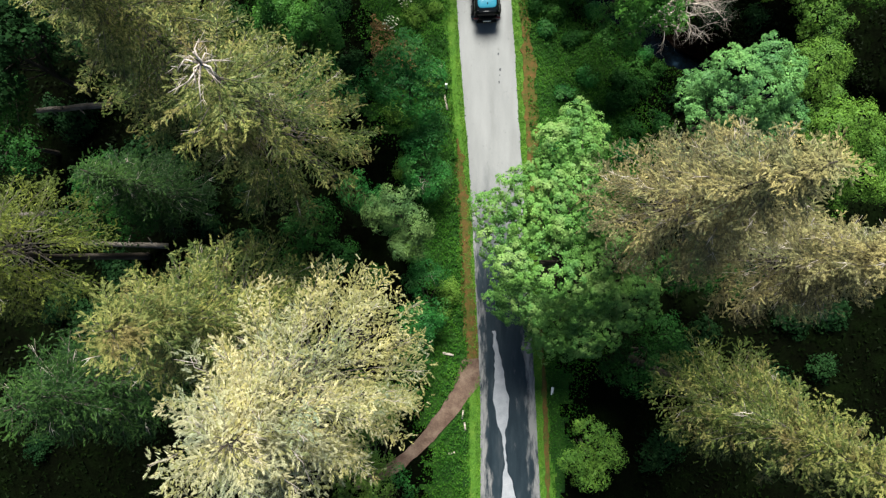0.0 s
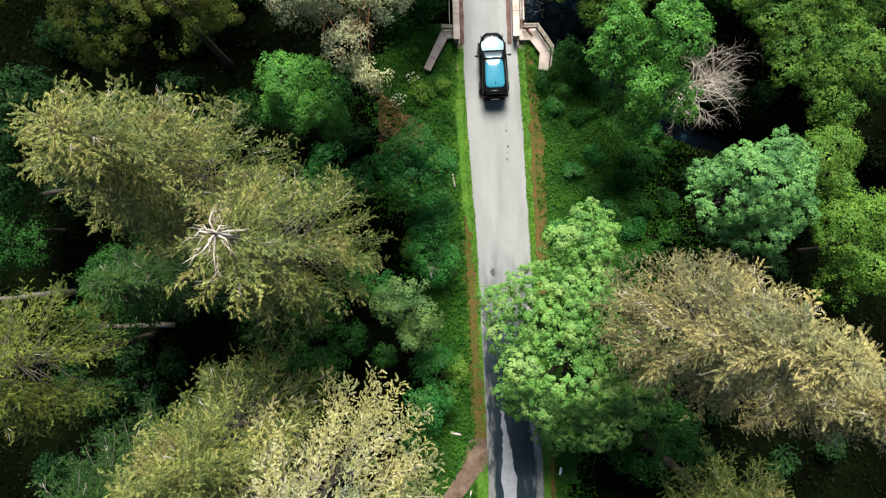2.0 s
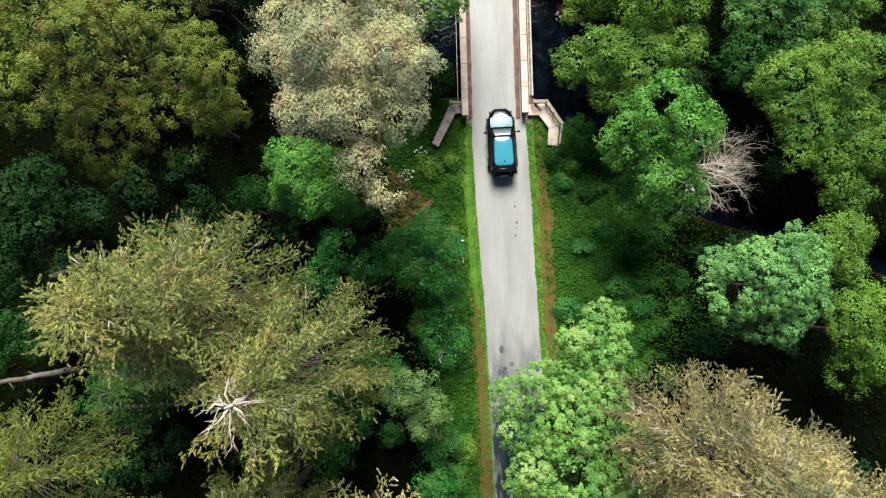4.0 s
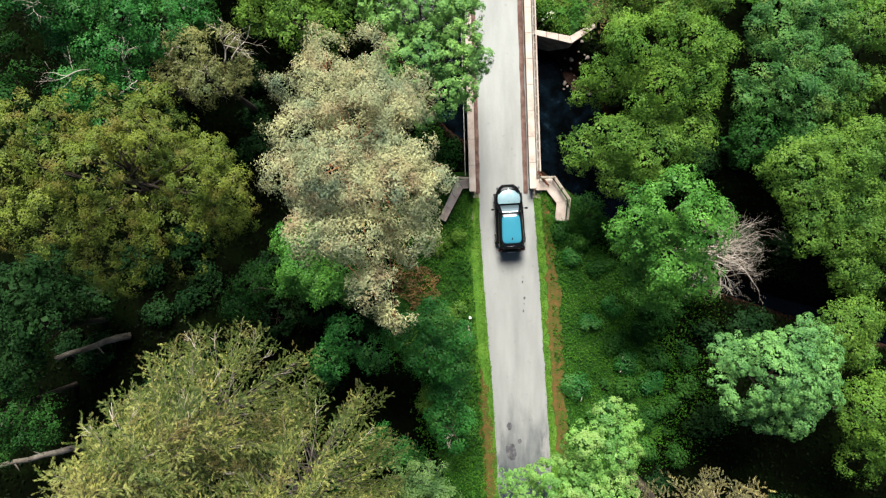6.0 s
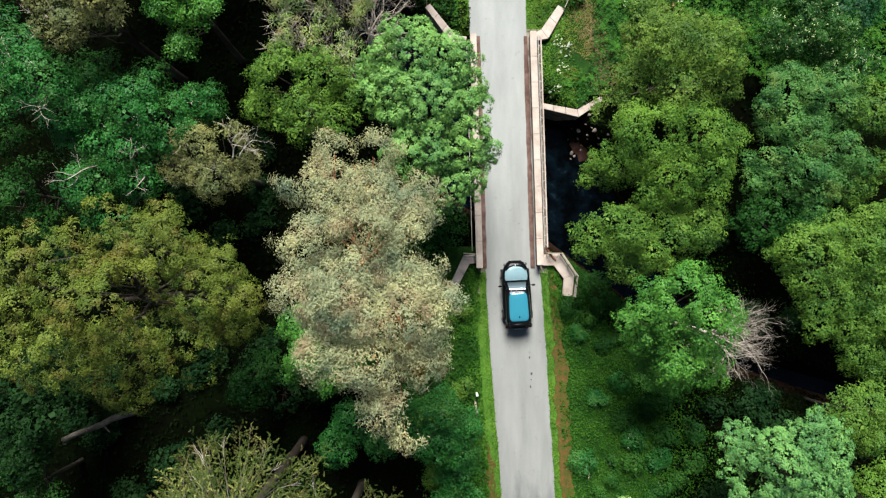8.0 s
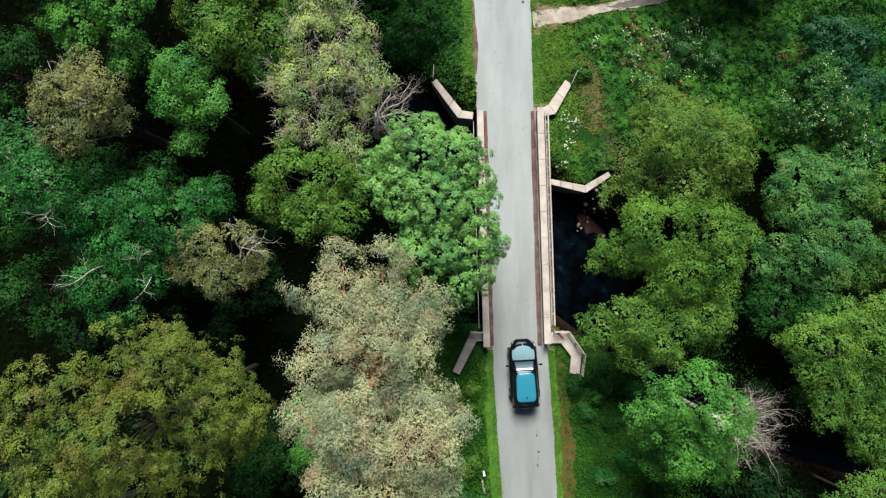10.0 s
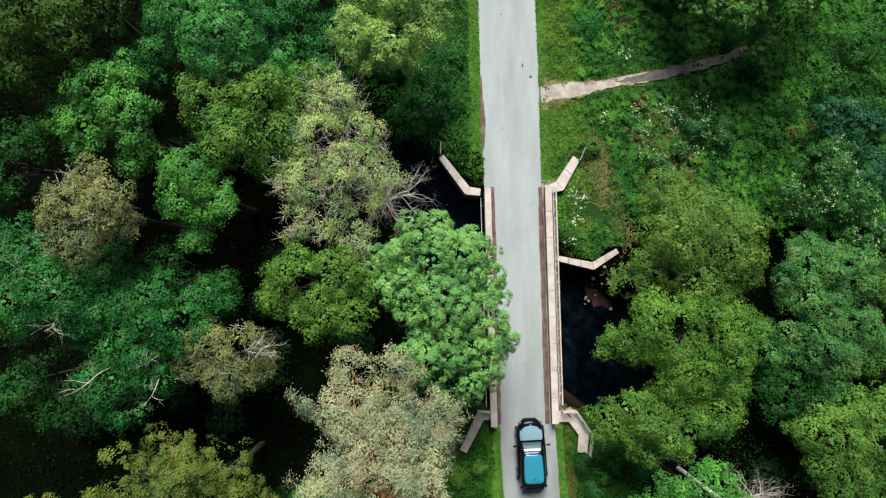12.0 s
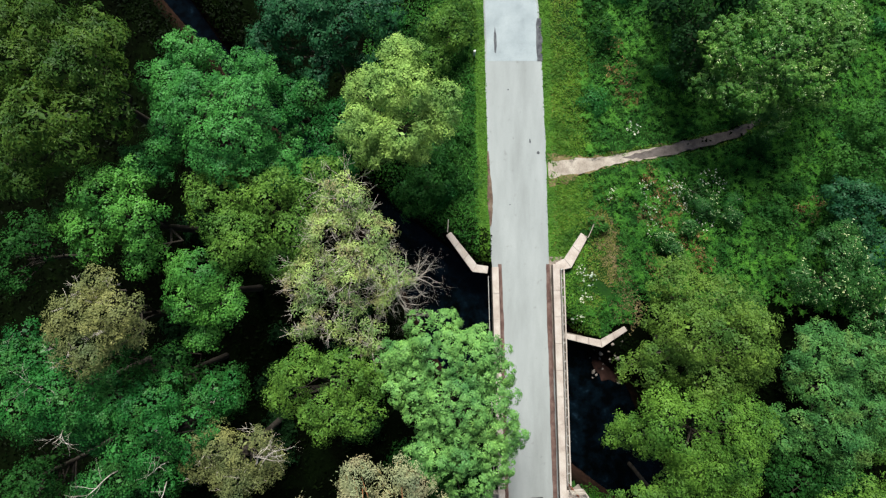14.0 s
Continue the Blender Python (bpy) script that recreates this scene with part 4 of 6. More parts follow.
def broadleaf(name, style, label, lobes, base=None):
    """A tree or shrub: billows on each main bulge of the crown, leaf clusters on the billows, leaves on the clusters."""
    tree_count[0] += 1
    rng = np.random.default_rng(100 + tree_count[0])
    ll, lw, cr, per, rag = STYLE[style]
    lobes = np.array(lobes, float)
    wgt = lobes[:, 3] ** 2
    bx, by = (lobes[:, 0] * wgt).sum() / wgt.sum(), (lobes[:, 1] * wgt).sum() / wgt.sum()
    bz = float(height(np.array(bx), np.array(by)))
    balls = []
    for x, y, z, r in lobes:
        balls.append((x, y, z, r * 0.74))
        for d in ball_dirs(rng, max(7, int(7 + r * 4.6))):
            if d[2] > -0.3:
                k = r * rng.uniform(0.62, 0.88)
                balls.append((x + d[0] * k, y + d[1] * k, z + d[2] * k * 0.9, r * rng.uniform(0.2, 0.42)))
    balls = np.array(balls)
    P, U, SP, SU = [], [], [], []
    tufted = style in ("maple", "pearl", "jade", "cedar", "cluster")
    loose = 0.1 if tufted else 0.0
    for i, (x, y, z, r) in enumerate(balls):
        n = max(6, int(4 * r * r / (cr * cr * 0.8)))
        u = ball_dirs(rng, n)
        u = u[u[:, 2] > -0.05 - 0.25 * rng.random(len(u))]
        p = np.array((x, y, z)) + u * r * rng.uniform(0.86 - loose, 1.12 + loose, (len(u), 1))
        gap = np.linalg.norm(p[:, None] - balls[None, :, :3], axis=2) - balls[None, :, 3] * 0.86
        gap[:, i] = 1
        keep = gap.min(1) > 0
        P.append(p[keep]), U.append(u[keep])
        u = ball_dirs(rng, max(8, int(70 * r * r)))  # the inner leaf layer that closes each billow
        u = u[u[:, 2] > -0.2]
        p = np.array((x, y, z)) + u * r * 0.93
        gap = np.linalg.norm(p[:, None] - balls[None, :, :3], axis=2) - balls[None, :, 3] * 0.8
        gap[:, i] = 1
        SP.append(p[gap.min(1) > 0]), SU.append(u[gap.min(1) > 0])
    P, U, SP, SU = (np.concatenate(v) for v in (P, U, SP, SU))
    thin = noise_field(P * 0.9 + tree_count[0]) > {"lichen": -0.3, "pine": -0.48, "cedar": -0.45, "maple": -0.55}.get(style, -0.62)
    P, U = P[thin], U[thin]
    shut = noise_field(SP * 0.9 + tree_count[0]) > {"lichen": -0.2, "pine": -0.35, "cedar": -0.45}.get(style, -0.6)
    SP, SU = SP[shut], SU[shut]
    n = len(P)
    size = cr * rng.uniform(0.55, 1.4, n)
    cnt = np.maximum(8, (0.7 * per * (size / cr) ** 2 * np.where(U[:, 2] < 0, 0.4, 1.0))).astype(int)
    at = np.repeat(np.arange(n), cnt)
    dome = 1.6 if tufted else 0.9
    u = unit(rng.normal(size=(len(at), 3)) + U[at] * dome + (0, 0, 0.35))
    C = P[at] + u * (size[at] * rng.uniform(0.75, 1.1, len(at)))[:, None] * (1, 1, 0.85) + rng.normal(0, 0.12 * rag, (len(at), 3))
    N = unit((0.95 if tufted else 0.65) * u + (0.4 if tufted else 0.75) * U[at] + (0, 0, 0.2) + rng.normal(size=u.shape) * (0.1 + 0.2 * rag))
    D = np.cross(N, rng.normal(size=u.shape)) + (0, 0, -0.25)
    LEN = rng.uniform(0.7, 1.3, len(at))
    k = len(SP)
    inner = blades(SP, np.cross(SU, rng.normal(size=(k, 3))), unit(SU + rng.normal(0, 0.25, (k, 3))), rng.uniform(2.2, 3.4, k) * ll, rng.uniform(2.4, 3.4, k) * lw)
    inner = inner[inner[:, :, 2].min(1) > height(SP[:, 0], SP[:, 1]) + 0.05]
    keep = C[:, 2] > height(C[:, 0], C[:, 1]) + 0.05
    C, D, N, LEN = C[keep], D[keep], N[keep], LEN[keep]
    root = thing(name, label, "shrub" if "shrub" in name else "tree", (bx, by, bz))
    o = np.array((bx, by, bz))
    part("crown", quads_mesh("crown", needles(C - o, D, N, ll * LEN, lw * LEN)), LEAF[style], root, "leafy crown")
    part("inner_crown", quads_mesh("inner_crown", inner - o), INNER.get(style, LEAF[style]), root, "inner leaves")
    if style in ("flower", "cluster"):
        sel = P[(U[:, 2] > 0.1) & (rng.random(n) < (0.75 if style == "flower" else 0.3))]
        fp = np.repeat(sel + (0, 0, cr * 0.8), 6, axis=0) + rng.normal(0, 0.07, (len(sel) * 6, 3)) * (1, 1, 0.5)
        part("blossom", quads_mesh("blossom", blades(fp - o, rng.normal(size=fp.shape), unit(rng.normal(size=fp.shape) * 0.4 + (0, 0, 1)), rng.uniform(0.05, 0.085, len(fp)), rng.uniform(0.045, 0.075, len(fp)))), BLOSSOM, root, "creamy flower heads")
    top = lobes[:, 2].max() + 0.1 * lobes[:, 3].max()
    ends = balls[rng.permutation(len(balls))[: 10 + 2 * len(lobes)], :3] - o
    thick = 0.03 + (0.01 if style in ("pine", "cedar") else 0.019) * top
    lines = limbs_for(rng, (0, 0, 0), (float(rng.normal(0, 0.2)), float(rng.normal(0, 0.2)), top * 0.9 - bz), ends, thick)
    wood = RED_BARK if style == "pine" else BARK
    part("trunk", tubes_mesh("trunk", lines[:1], 9), wood, root, "trunk")
    part("limb_system", tubes_mesh("limb_system", lines[1:], 5), wood, root, "spreading limbs")
    if style in ("lichen", "brown", "leafgreen"):
        out = P[(U[:, 2] > -0.1) & (rng.random(n) < {"lichen": 0.32, "brown": 0.06, "leafgreen": 0.008}[style])] - o
        tagged(part("twigwork", bare_twigs(rng, out, 1.35 if style == "lichen" else 0.7), PALE_BARK, root, "bare dead twigs"), kind="stuff")
    return root


def noise_field(p):
    return (np.sin(p[:, 0] * 1.7 + 1.3 * np.sin(p[:, 1] * 1.1)) + np.sin(p[:, 1] * 1.9 + 1.1 * np.sin(p[:, 2] * 1.3)) + np.sin(p[:, 2] * 2.1 + 1.2 * np.sin(p[:, 0] * 0.9))) / 3


def bare_twigs(rng, starts, size):
    lines = []
    for s in starts:
        for _ in range(3):
            d = unit(rng.normal(size=3) + (0, 0, 0.5))
            l = rng.uniform(0.4, 1.1) * size
            a = np.array(s) + d * 0.1
            k = a + d * l * 0.5 + rng.normal(0, 0.08, 3)
            e = a + d * l + rng.normal(0, 0.15, 3)
            lines.append([(tuple(a), 0.011), (tuple(k), 0.008), (tuple(e), 0.0035)])
            for _ in range(3):
                f = k + unit(d + rng.normal(0, 0.6, 3)) * l * 0.45
                lines.append([(tuple(k), 0.008), (tuple(f), 0.0035)])
    return tubes_mesh("twigwork", lines, 3)


def spruce(label, x, y, tall, radius, tone, low=0.5, blunt=0.55, white_tip=False, dens=1.0, whorl=0.46):
    """A conifer: whorls of drooping branches, each set with side twigs that carry small needled sprigs."""
    tree_count[0] += 1
    rng = np.random.default_rng(500 + tree_count[0])
    z0 = float(height(np.array(x), np.array(y)))
    root = thing("spruce_tree", label, "conifer", (x, y, z0), "tall conifers of the wood")
    wood, bare, C, D, N, W, L, outer = [], [], [], [], [], [], [], []
    z, turn = tall * low, 0
    spokes = np.arange(8) * 0.785 + rng.normal(0, 0.14, 8)
    while z < tall - (1.7 if white_tip else 0.25):
        f = (tall - z) / (tall * (1 - low))
        reach = radius * min(1.0, f ** blunt * 1.12)
        turn += 1
        for spoke in range(7 if white_tip and f < 0.58 else 8):
            if white_tip and f < 0.58:
                az = spokes[(spoke + turn * 3) % len(spokes)] + rng.normal(0, 0.07)
            else:
                az = spoke * 6.28 / 8 + turn * 2.4 + rng.normal(0, 0.22)
            ln = reach * (rng.uniform(0.6, 1.15) if f < 0.58 else rng.uniform(0.86, 1.06))
            if ln < 0.3 or rng.random() < 0.1:
                continue
            out = np.array((math.cos(az), math.sin(az), 0))
            side = np.array((-math.sin(az), math.cos(az), 0))
            up = rng.uniform(0.15, 0.4) if f < 0.2 else rng.uniform(-0.2, 0.12)
            sag = rng.uniform(0.08, 0.3) * (0.4 if f < 0.2 else 1) + (0.1 if f > 0.4 else 0)
            zz = z + rng.normal(0, 0.2)
            bend = rng.normal(0, 0.09)
            at = lambda s: np.array((0, 0, zz)) + out * ln * s + side * ln * bend * s * s + np.array((0, 0, ln * (up * s - sag * s * s * 1.6 + 0.15 * s ** 4)))
            wood.append([(tuple(at(s) - (0, 0, 0.06)), 0.006 + 0.008 * ln * (1 - s)) for s in (0, 0.35, 0.7, 0.97)])
            if rng.random() < (0.4 if tone in ("tan", "pale") else 0.12) and ln > 1:
                v = rng.uniform(0.45, 0.9)
                q0, q1 = at(v) + (0, 0, 0.06), at(min(1.0, v + 0.3 / ln + 0.12)) + side * rng.normal(0, 0.2) + (0, 0, rng.uniform(0.12, 0.3))
                bare.append([(tuple(q0), 0.013), (tuple((q0 + q1) / 2 + rng.normal(0, 0.05, 3)), 0.009), (tuple(q1), 0.004)])
                for _ in range(3):
                    bare.append([(tuple((q0 + q1) / 2), 0.01), (tuple(q1 + rng.normal(0, 0.16, 3)), 0.004)])
            s0 = max(0.15, 1 - 2.0 / ln)
            n = max(3, int(ln * (1 - s0) / 0.155 * dens))
            s = np.linspace(s0, 1.0, n) + rng.normal(0, 0.02, n)
            mid = np.array([at(v) for v in s])
            wide = (0.08 + 0.24 * np.sqrt(ln)) * (1.05 - 0.68 * s) * (0.72 if white_tip else 1.0)
            tuft, aim = [mid], [np.tile(out, (n, 1))]
            for sg in (1, -1):
                tuft.append(mid + side * (sg * wide * rng.uniform(0.35, 1.45, n))[:, None] + out * (0.12 * rng.normal(1, 0.5, n))[:, None] + np.stack([0 * s, 0 * s, rng.normal(-0.06, 0.08, n)], -1))
                aim.append(np.tile(out * 0.85 + side * sg * 0.8, (n, 1)))
            tuft, aim = np.concatenate(tuft), np.concatenate(aim)
            live = (rng.random(len(tuft)) < 0.94) & (noise_field(tuft * 1.5 + tree_count[0]) > -0.6)
            tuft, aim = tuft[live], aim[live]
            if not len(tuft):
                continue
            k = len(tuft)
            aim = unit(aim + rng.normal(0, 0.65, (k, 3)) + (0, 0, 0.1))
            ts = rng.uniform(0.6, 1.35, k)
            # pale shoots, fewer lower down: light and shade of the tiers put into colour
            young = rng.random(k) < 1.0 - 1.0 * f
            who = np.repeat(np.arange(k), np.maximum(7, (19 * ts ** 1.2)).astype(int))
            m = len(who)
            v = rng.uniform(0, 1, m) ** 0.8
            round_ = unit(rng.normal(size=(m, 3)) + (0, 0, 0.3))
            bl = rng.uniform(0.055, 0.105, m)
            C.append(tuft[who] + aim[who] * (v * ts[who] * 0.27)[:, None] + round_ * (0.05 * (1.15 - 0.6 * v))[:, None])
            D.append(unit(aim[who] + round_ * 0.6))
            N.append(unit(np.array((0, 0, 1.0)) + round_ * 0.4 + out * 0.25))
            L.append(bl), W.append(bl * rng.uniform(0.24, 0.38, m))
            # undersides keep the darker needles, again as painted shade
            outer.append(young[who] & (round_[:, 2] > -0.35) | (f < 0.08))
            q = max(14, int(48 * ln * (1 - s0) * 0.75))
            fill = rng.uniform(s0 * 0.8, 0.99, q)
            lay = rng.choice((-1.0, 1.0), q)
            fp = np.array([at(u) for u in fill]) + side * (lay * rng.uniform(0, 1.0, q) * (0.12 + 0.26 * np.sqrt(ln)) * (1.08 - 0.66 * fill) * (0.75 if white_tip else 1.0))[:, None] - np.stack([0 * fill, 0 * fill, rng.uniform(0.02, 0.12, q)], -1)
            C.append(fp), D.append(unit(out * 0.8 + side * (lay * rng.uniform(0.3, 1.1, q))[:, None] + rng.normal(0, 0.15, (q, 3)))), N.append(unit(rng.normal(0, 0.22, (q, 3)) + out * 0.2 + (0, 0, 1)))
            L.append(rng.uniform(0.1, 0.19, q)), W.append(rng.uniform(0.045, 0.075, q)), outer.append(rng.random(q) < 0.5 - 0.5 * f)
        z += whorl * rng.uniform(0.75, 1.25) * (0.75 + 0.3 * min(1, f))
    C, D, N, L, W, outer = (np.concatenate(a) for a in (C, D, N, L, W, outer))
    V = needles(C, D, N, L, W)
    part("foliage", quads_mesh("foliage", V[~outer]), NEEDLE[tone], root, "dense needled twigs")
    part("outer_foliage", quads_mesh("outer_foliage", V[outer]), NEEDLE[tone + "_tip"], root, "lighter young shoots that also carry painted light on the upper crown")
    lean = rng.normal(0, 0.15, 2)
    trunk = [((0, 0, -0.3), 0.012 * tall * 1.25), ((0, 0, 0.6), 0.012 * tall), ((lean[0], lean[1], tall * 0.5), 0.007 * tall), ((0, 0, tall * 0.9), 0.05), ((0, 0, tall), 0.02)]
    part("trunk", tubes_mesh("trunk", [trunk], 9), BARK, root, "straight trunk")
    tagged(part("branchwork", tubes_mesh("branchwork", wood, 3), TWIG, root, "drooping branches"), kind="stuff")
    tagged(part("twigwork", tubes_mesh("twigwork", bare, 3), PALE_BARK, root, "bare pale twig ends"), kind="stuff")
    if white_tip:
        tips = []
        for az, l in ((0.15, 0.8), (0.8, 0.45), (1.7, 0.9), (2.6, 0.6), (3.3, 0.9), (3.9, 1.25), (4.35, 0.7), (4.8, 1.35), (5.5, 0.6)):
            d = np.array((math.cos(az), math.sin(az), 0))
            e = d * l + rng.normal(0, 0.12, 3)
            tips.append([((0, 0, tall - 0.5), 0.04), (tuple(d * l * 0.5 + rng.normal(0, 0.1, 3) + (0, 0, tall - 0.45)), 0.028), (tuple(e + (0, 0, tall - 0.6)), 0.006)])
            for _ in range(8):
                s = rng.uniform(0.3, 0.95)
                q = d * l * s + (0, 0, tall - 0.48)
                tips.append([(tuple(q), 0.008), (tuple(q + unit(d + rng.normal(0, 0.8, 3)) * rng.uniform(0.2, 0.5)), 0.004)])
        tips.append([((0, 0, tall - 2.6), 0.1), ((0.03, 0.0, tall - 1), 0.075), ((0.05, 0.1, tall + 0.2), 0.03)])
        part("dead_top", tubes_mesh("dead_top", tips, 5), PALE_BARK, root, "bleached bare top whorl")


spruce("tall spruce with a bleached bare tip and spreading branches", -7.6, 6.5, 23.2, 4.2, "green", blunt=0.42, white_tip=True)
spruce("tall olive green spruce among the conifers", -11.6, 9.4, 24.8, 4.0, "green", blunt=0.5)
spruce("tall pale spruce with dry straw-coloured foliage", -5.6, -4.5, 26.0, 5.0, "pale", blunt=0.48, dens=1.1)
spruce("tall yellowish spruce beside a paler one", -9.4, -1.7, 24.6, 3.5, "green", blunt=0.5)
spruce("tall sparse olive spruce with brown branches", -20.4, 1.0, 20.5, 3.8, "olive", low=0.55, blunt=0.5)
spruce("dark olive spruce at the edge of the wood", -15.0, -4.8, 20.5, 3.6, "dark", blunt=0.55)
spruce("tall slender tan spruce beside a maple", 10.45, 2.9, 25.5, 3.7, "tan", blunt=0.62, dens=1.1, white_tip=False)
spruce("tall olive spruce behind a tan one", 15.8, 0.4, 22.0, 3.2, "tan", blunt=0.6)
spruce("tall green spruce with long drooping branches", 12.9, -6.0, 24.0, 2.8, "green", blunt=0.6)
spruce("dark spruce deep in the wood", -17.2, 4.8, 13.0, 2.6, "dark", low=0.22, dens=0.95)

broadleaf("conifer_tree", "cedar", "broad dense olive brown conifer with rounded crown",
          [(-15.4, 19.6, 17, 2.16), (-17.5, 21.2, 17, 1.71), (-14.3, 21.7, 15, 2.1), (-12.7, 20.0, 14, 1.92), (-13.9, 17.7, 13, 2.13), (-16.3, 16.9, 14, 2.18), (-17.4, 18.0, 17, 1.82), (-18.5, 19.6, 17.5, 1.45), (-12.6, 18.5, 11.5, 1.4), (-16.3, 22.2, 15, 1.6), (-19.3, 21.4, 17, 1.14), (-14.6, 21.4, 10, 1.77), (-16.4, 22.2, 11, 1.71), (-13.4, 19.7, 9, 1.52)])
broadleaf("maple_tree", "maple", "broad bright green maple tree overhanging the lane",
          [(6.8, 6.6, 9, 2.13), (4.6, 4.1, 8, 1.94), (6.5, 3.3, 9.3, 2.41), (2.8, 3.5, 6.5, 1.38), (5.4, 0.3, 8.8, 2.6), (8.2, -0.0, 8.3, 2.33), (4.0, -1.6, 6.5, 1.47), (6.3, -2.8, 6, 1.66), (9.0, -2.7, 6, 1.83), (10.9, -1.3, 6.3, 1.65), (9.9, 0.6, 7, 1.61), (8.0, -3.8, 5, 1.43), (3.8, 1.8, 7, 1.87), (10.4, -1.6, 6.5, 1.9), (8.4, -3.0, 6, 1.73), (6.1, -3.6, 5, 1.43)])
broadleaf("round_tree", "jade", "round pale green broadleaf tree near the stream",
          [(16.7, 10.2, 7.5, 2.54), (18.6, 10.9, 7, 1.94), (15.6, 9.3, 6.5, 1.8), (17.8, 8.0, 6, 1.83), (19.8, 8.7, 6, 1.49), (15.3, 10.8, 5, 1.2)])
broadleaf("young_tree", "leafy", "small olive green tree beside a rounder tree",
          [(22.5, 12.3, 4.5, 1.91), (24.2, 13.0, 4, 1.4), (23.5, 10.9, 4, 1.4)])
broadleaf("young_tree", "yellowgreen", "yellow-green broadleaf tree at the edge of the wood",
          [(23.1, 8.0, 6, 1.99), (24.9, 5.7, 5.5, 2.02), (23.4, 4.6, 4.5, 1.45), (24.8, 8.7, 5.5, 1.52)])
broadleaf("broadleaf_tree", "leafy", "wide yellowish green broadleaf tree with dense crown",
          [(19.9, 22.0, 5.2, 2.24), (22.4, 22.4, 5, 2.25), (21.0, 19.3, 4.5, 2.08), (23.6, 19.8, 4.5, 1.8), (19.2, 21.9, 4, 1.19)])
broadleaf("broadleaf_tree", "leafy", "green broadleaf tree with a loose low crown",
          [(24.7, 22.6, 5, 2.39), (25.4, 18.2, 4.5, 2.08), (22.8, 17.9, 4, 1.58), (24.1, 15.9, 3.5, 1.6)])
broadleaf("broadleaf_tree", "grass", "bright green broadleaf tree beside a dead tree",
          [(11.1, 19.8, 8.5, 1.85), (9.9, 18.5, 7.5, 1.75), (12.3, 18.5, 8.5, 1.79), (11.3, 16.2, 7, 1.77), (9.4, 17.4, 6, 1.33), (13.0, 15.7, 6, 1.49), (11.1, 15.1, 4, 1.58)])
broadleaf("broadleaf_tree", "leafy", "green broadleaf tree leaning over the stream",
          [(6.6, 23.0, 6, 1.33), (8.7, 23.3, 6.3, 1.91), (10.8, 22.7, 6, 1.83), (12.9, 23.6, 6.5, 1.38), (9.1, 21.5, 5, 1.43), (11.1, 24.3, 6, 1.49)])
broadleaf("broadleaf_tree", "yellowgreen", "yellow-green broadleaf tree on the stream bank",
          [(9.5, 28.3, 8, 1.88), (11.7, 28.6, 8, 2.04), (13.8, 28.4, 7.5, 1.34), (10.6, 26.4, 7.5, 1.91), (12.8, 26.4, 7.5, 1.59), (8.3, 27.4, 5.5, 1.41), (8.9, 29.5, 7, 1.13), (7.5, 27.0, 4, 1.05)])
broadleaf("broadleaf_tree", "olive", "olive yellow broadleaf tree on the north bank",
          [(10.4, 33.5, 8, 2.04), (12.6, 33.2, 8, 1.94), (11.5, 31.3, 7.5, 1.84), (13.8, 31.8, 7, 1.29), (9.6, 31.7, 6, 1.59), (8.4, 30.9, 4.5, 1.32)])
broadleaf("broadleaf_tree", "olive", "low olive green tree beside the meadow",
          [(10.9, 36.2, 4.5, 1.8), (12.7, 35.2, 5, 1.78), (10.0, 34.1, 4, 1.4), (14.4, 34.2, 5, 1.43)])
broadleaf("broadleaf_tree", "sage", "bluish green broadleaf tree at the wood's edge",
          [(19.0, 32.0, 4, 1.93), (21.3, 31.4, 4.2, 2.1), (19.7, 29.3, 4, 2.04), (22.4, 27.9, 4, 2.04), (18.5, 27.1, 3.5, 1.71), (20.7, 26.5, 4, 1.93), (23.2, 31.0, 4, 1.4)])
broadleaf("broadleaf_tree", "leafy", "small green broadleaf tree deep in the wood",
          [(24.2, 30.7, 5, 1.71), (24.6, 27.4, 4, 1.4), (23.6, 26.4, 3.5, 1.42)])
broadleaf("flowering_shrub", "flower", "green shrub covered with creamy flower heads",
          [(20.3, 36.9, 3.2, 1.79), (22.5, 36.2, 3.2, 1.79), (21.6, 38.7, 3, 1.44), (24.0, 34.1, 3, 1.44), (19.6, 35.8, 2.6, 1.17)])
broadleaf("shrub", "teal", "dark bluish green shrub at the meadow's edge",
          [(23.7, 40.6, 2.6, 1.89), (24.7, 38.0, 2.6, 1.53), (22.7, 41.7, 2, 1.18)])
broadleaf("flowering_tree", "cluster", "round tree with pale clustered flower heads",
          [(16.9, 50.1, 5.4, 3.1), (14.2, 50.4, 5.0, 2.1), (19.4, 50.7, 5.2, 2.2), (15.3, 48.0, 4.6, 1.9), (18.6, 48.2, 4.6, 1.8), (17.2, 46.6, 3.6, 1.2), (17.5, 52.4, 5.2, 1.9), (20.9, 51.8, 4.8, 1.5), (13.2, 48.6, 3.6, 1.2)])
broadleaf("broadleaf_tree", "ivy", "dark green shaded tree beside the flowering tree",
          [(12.3, 53.4, 4.5, 1.7), (12.0, 51.3, 3.8, 1.4), (12.6, 49.4, 2.8, 1.1), (10.6, 53.4, 3.6, 1.2), (14.6, 53.6, 4.2, 1.6)])
broadleaf("broadleaf_tree", "lime", "pale lime green tree with tufted crown beside the road",
          [(-5.8, 48.5, 9, 1.09), (-7.6, 46.8, 9, 1.37), (-5.4, 46.4, 9.3, 1.44), (-3.6, 46.3, 8.5, 1.11), (-8.0, 44.7, 8.5, 1.23), (-5.8, 44.4, 8.5, 1.39), (-7.5, 43.4, 7.5, 0.83), (-4.9, 44.0, 7.5, 0.95), (-3.9, 45.2, 8, 1.13)])
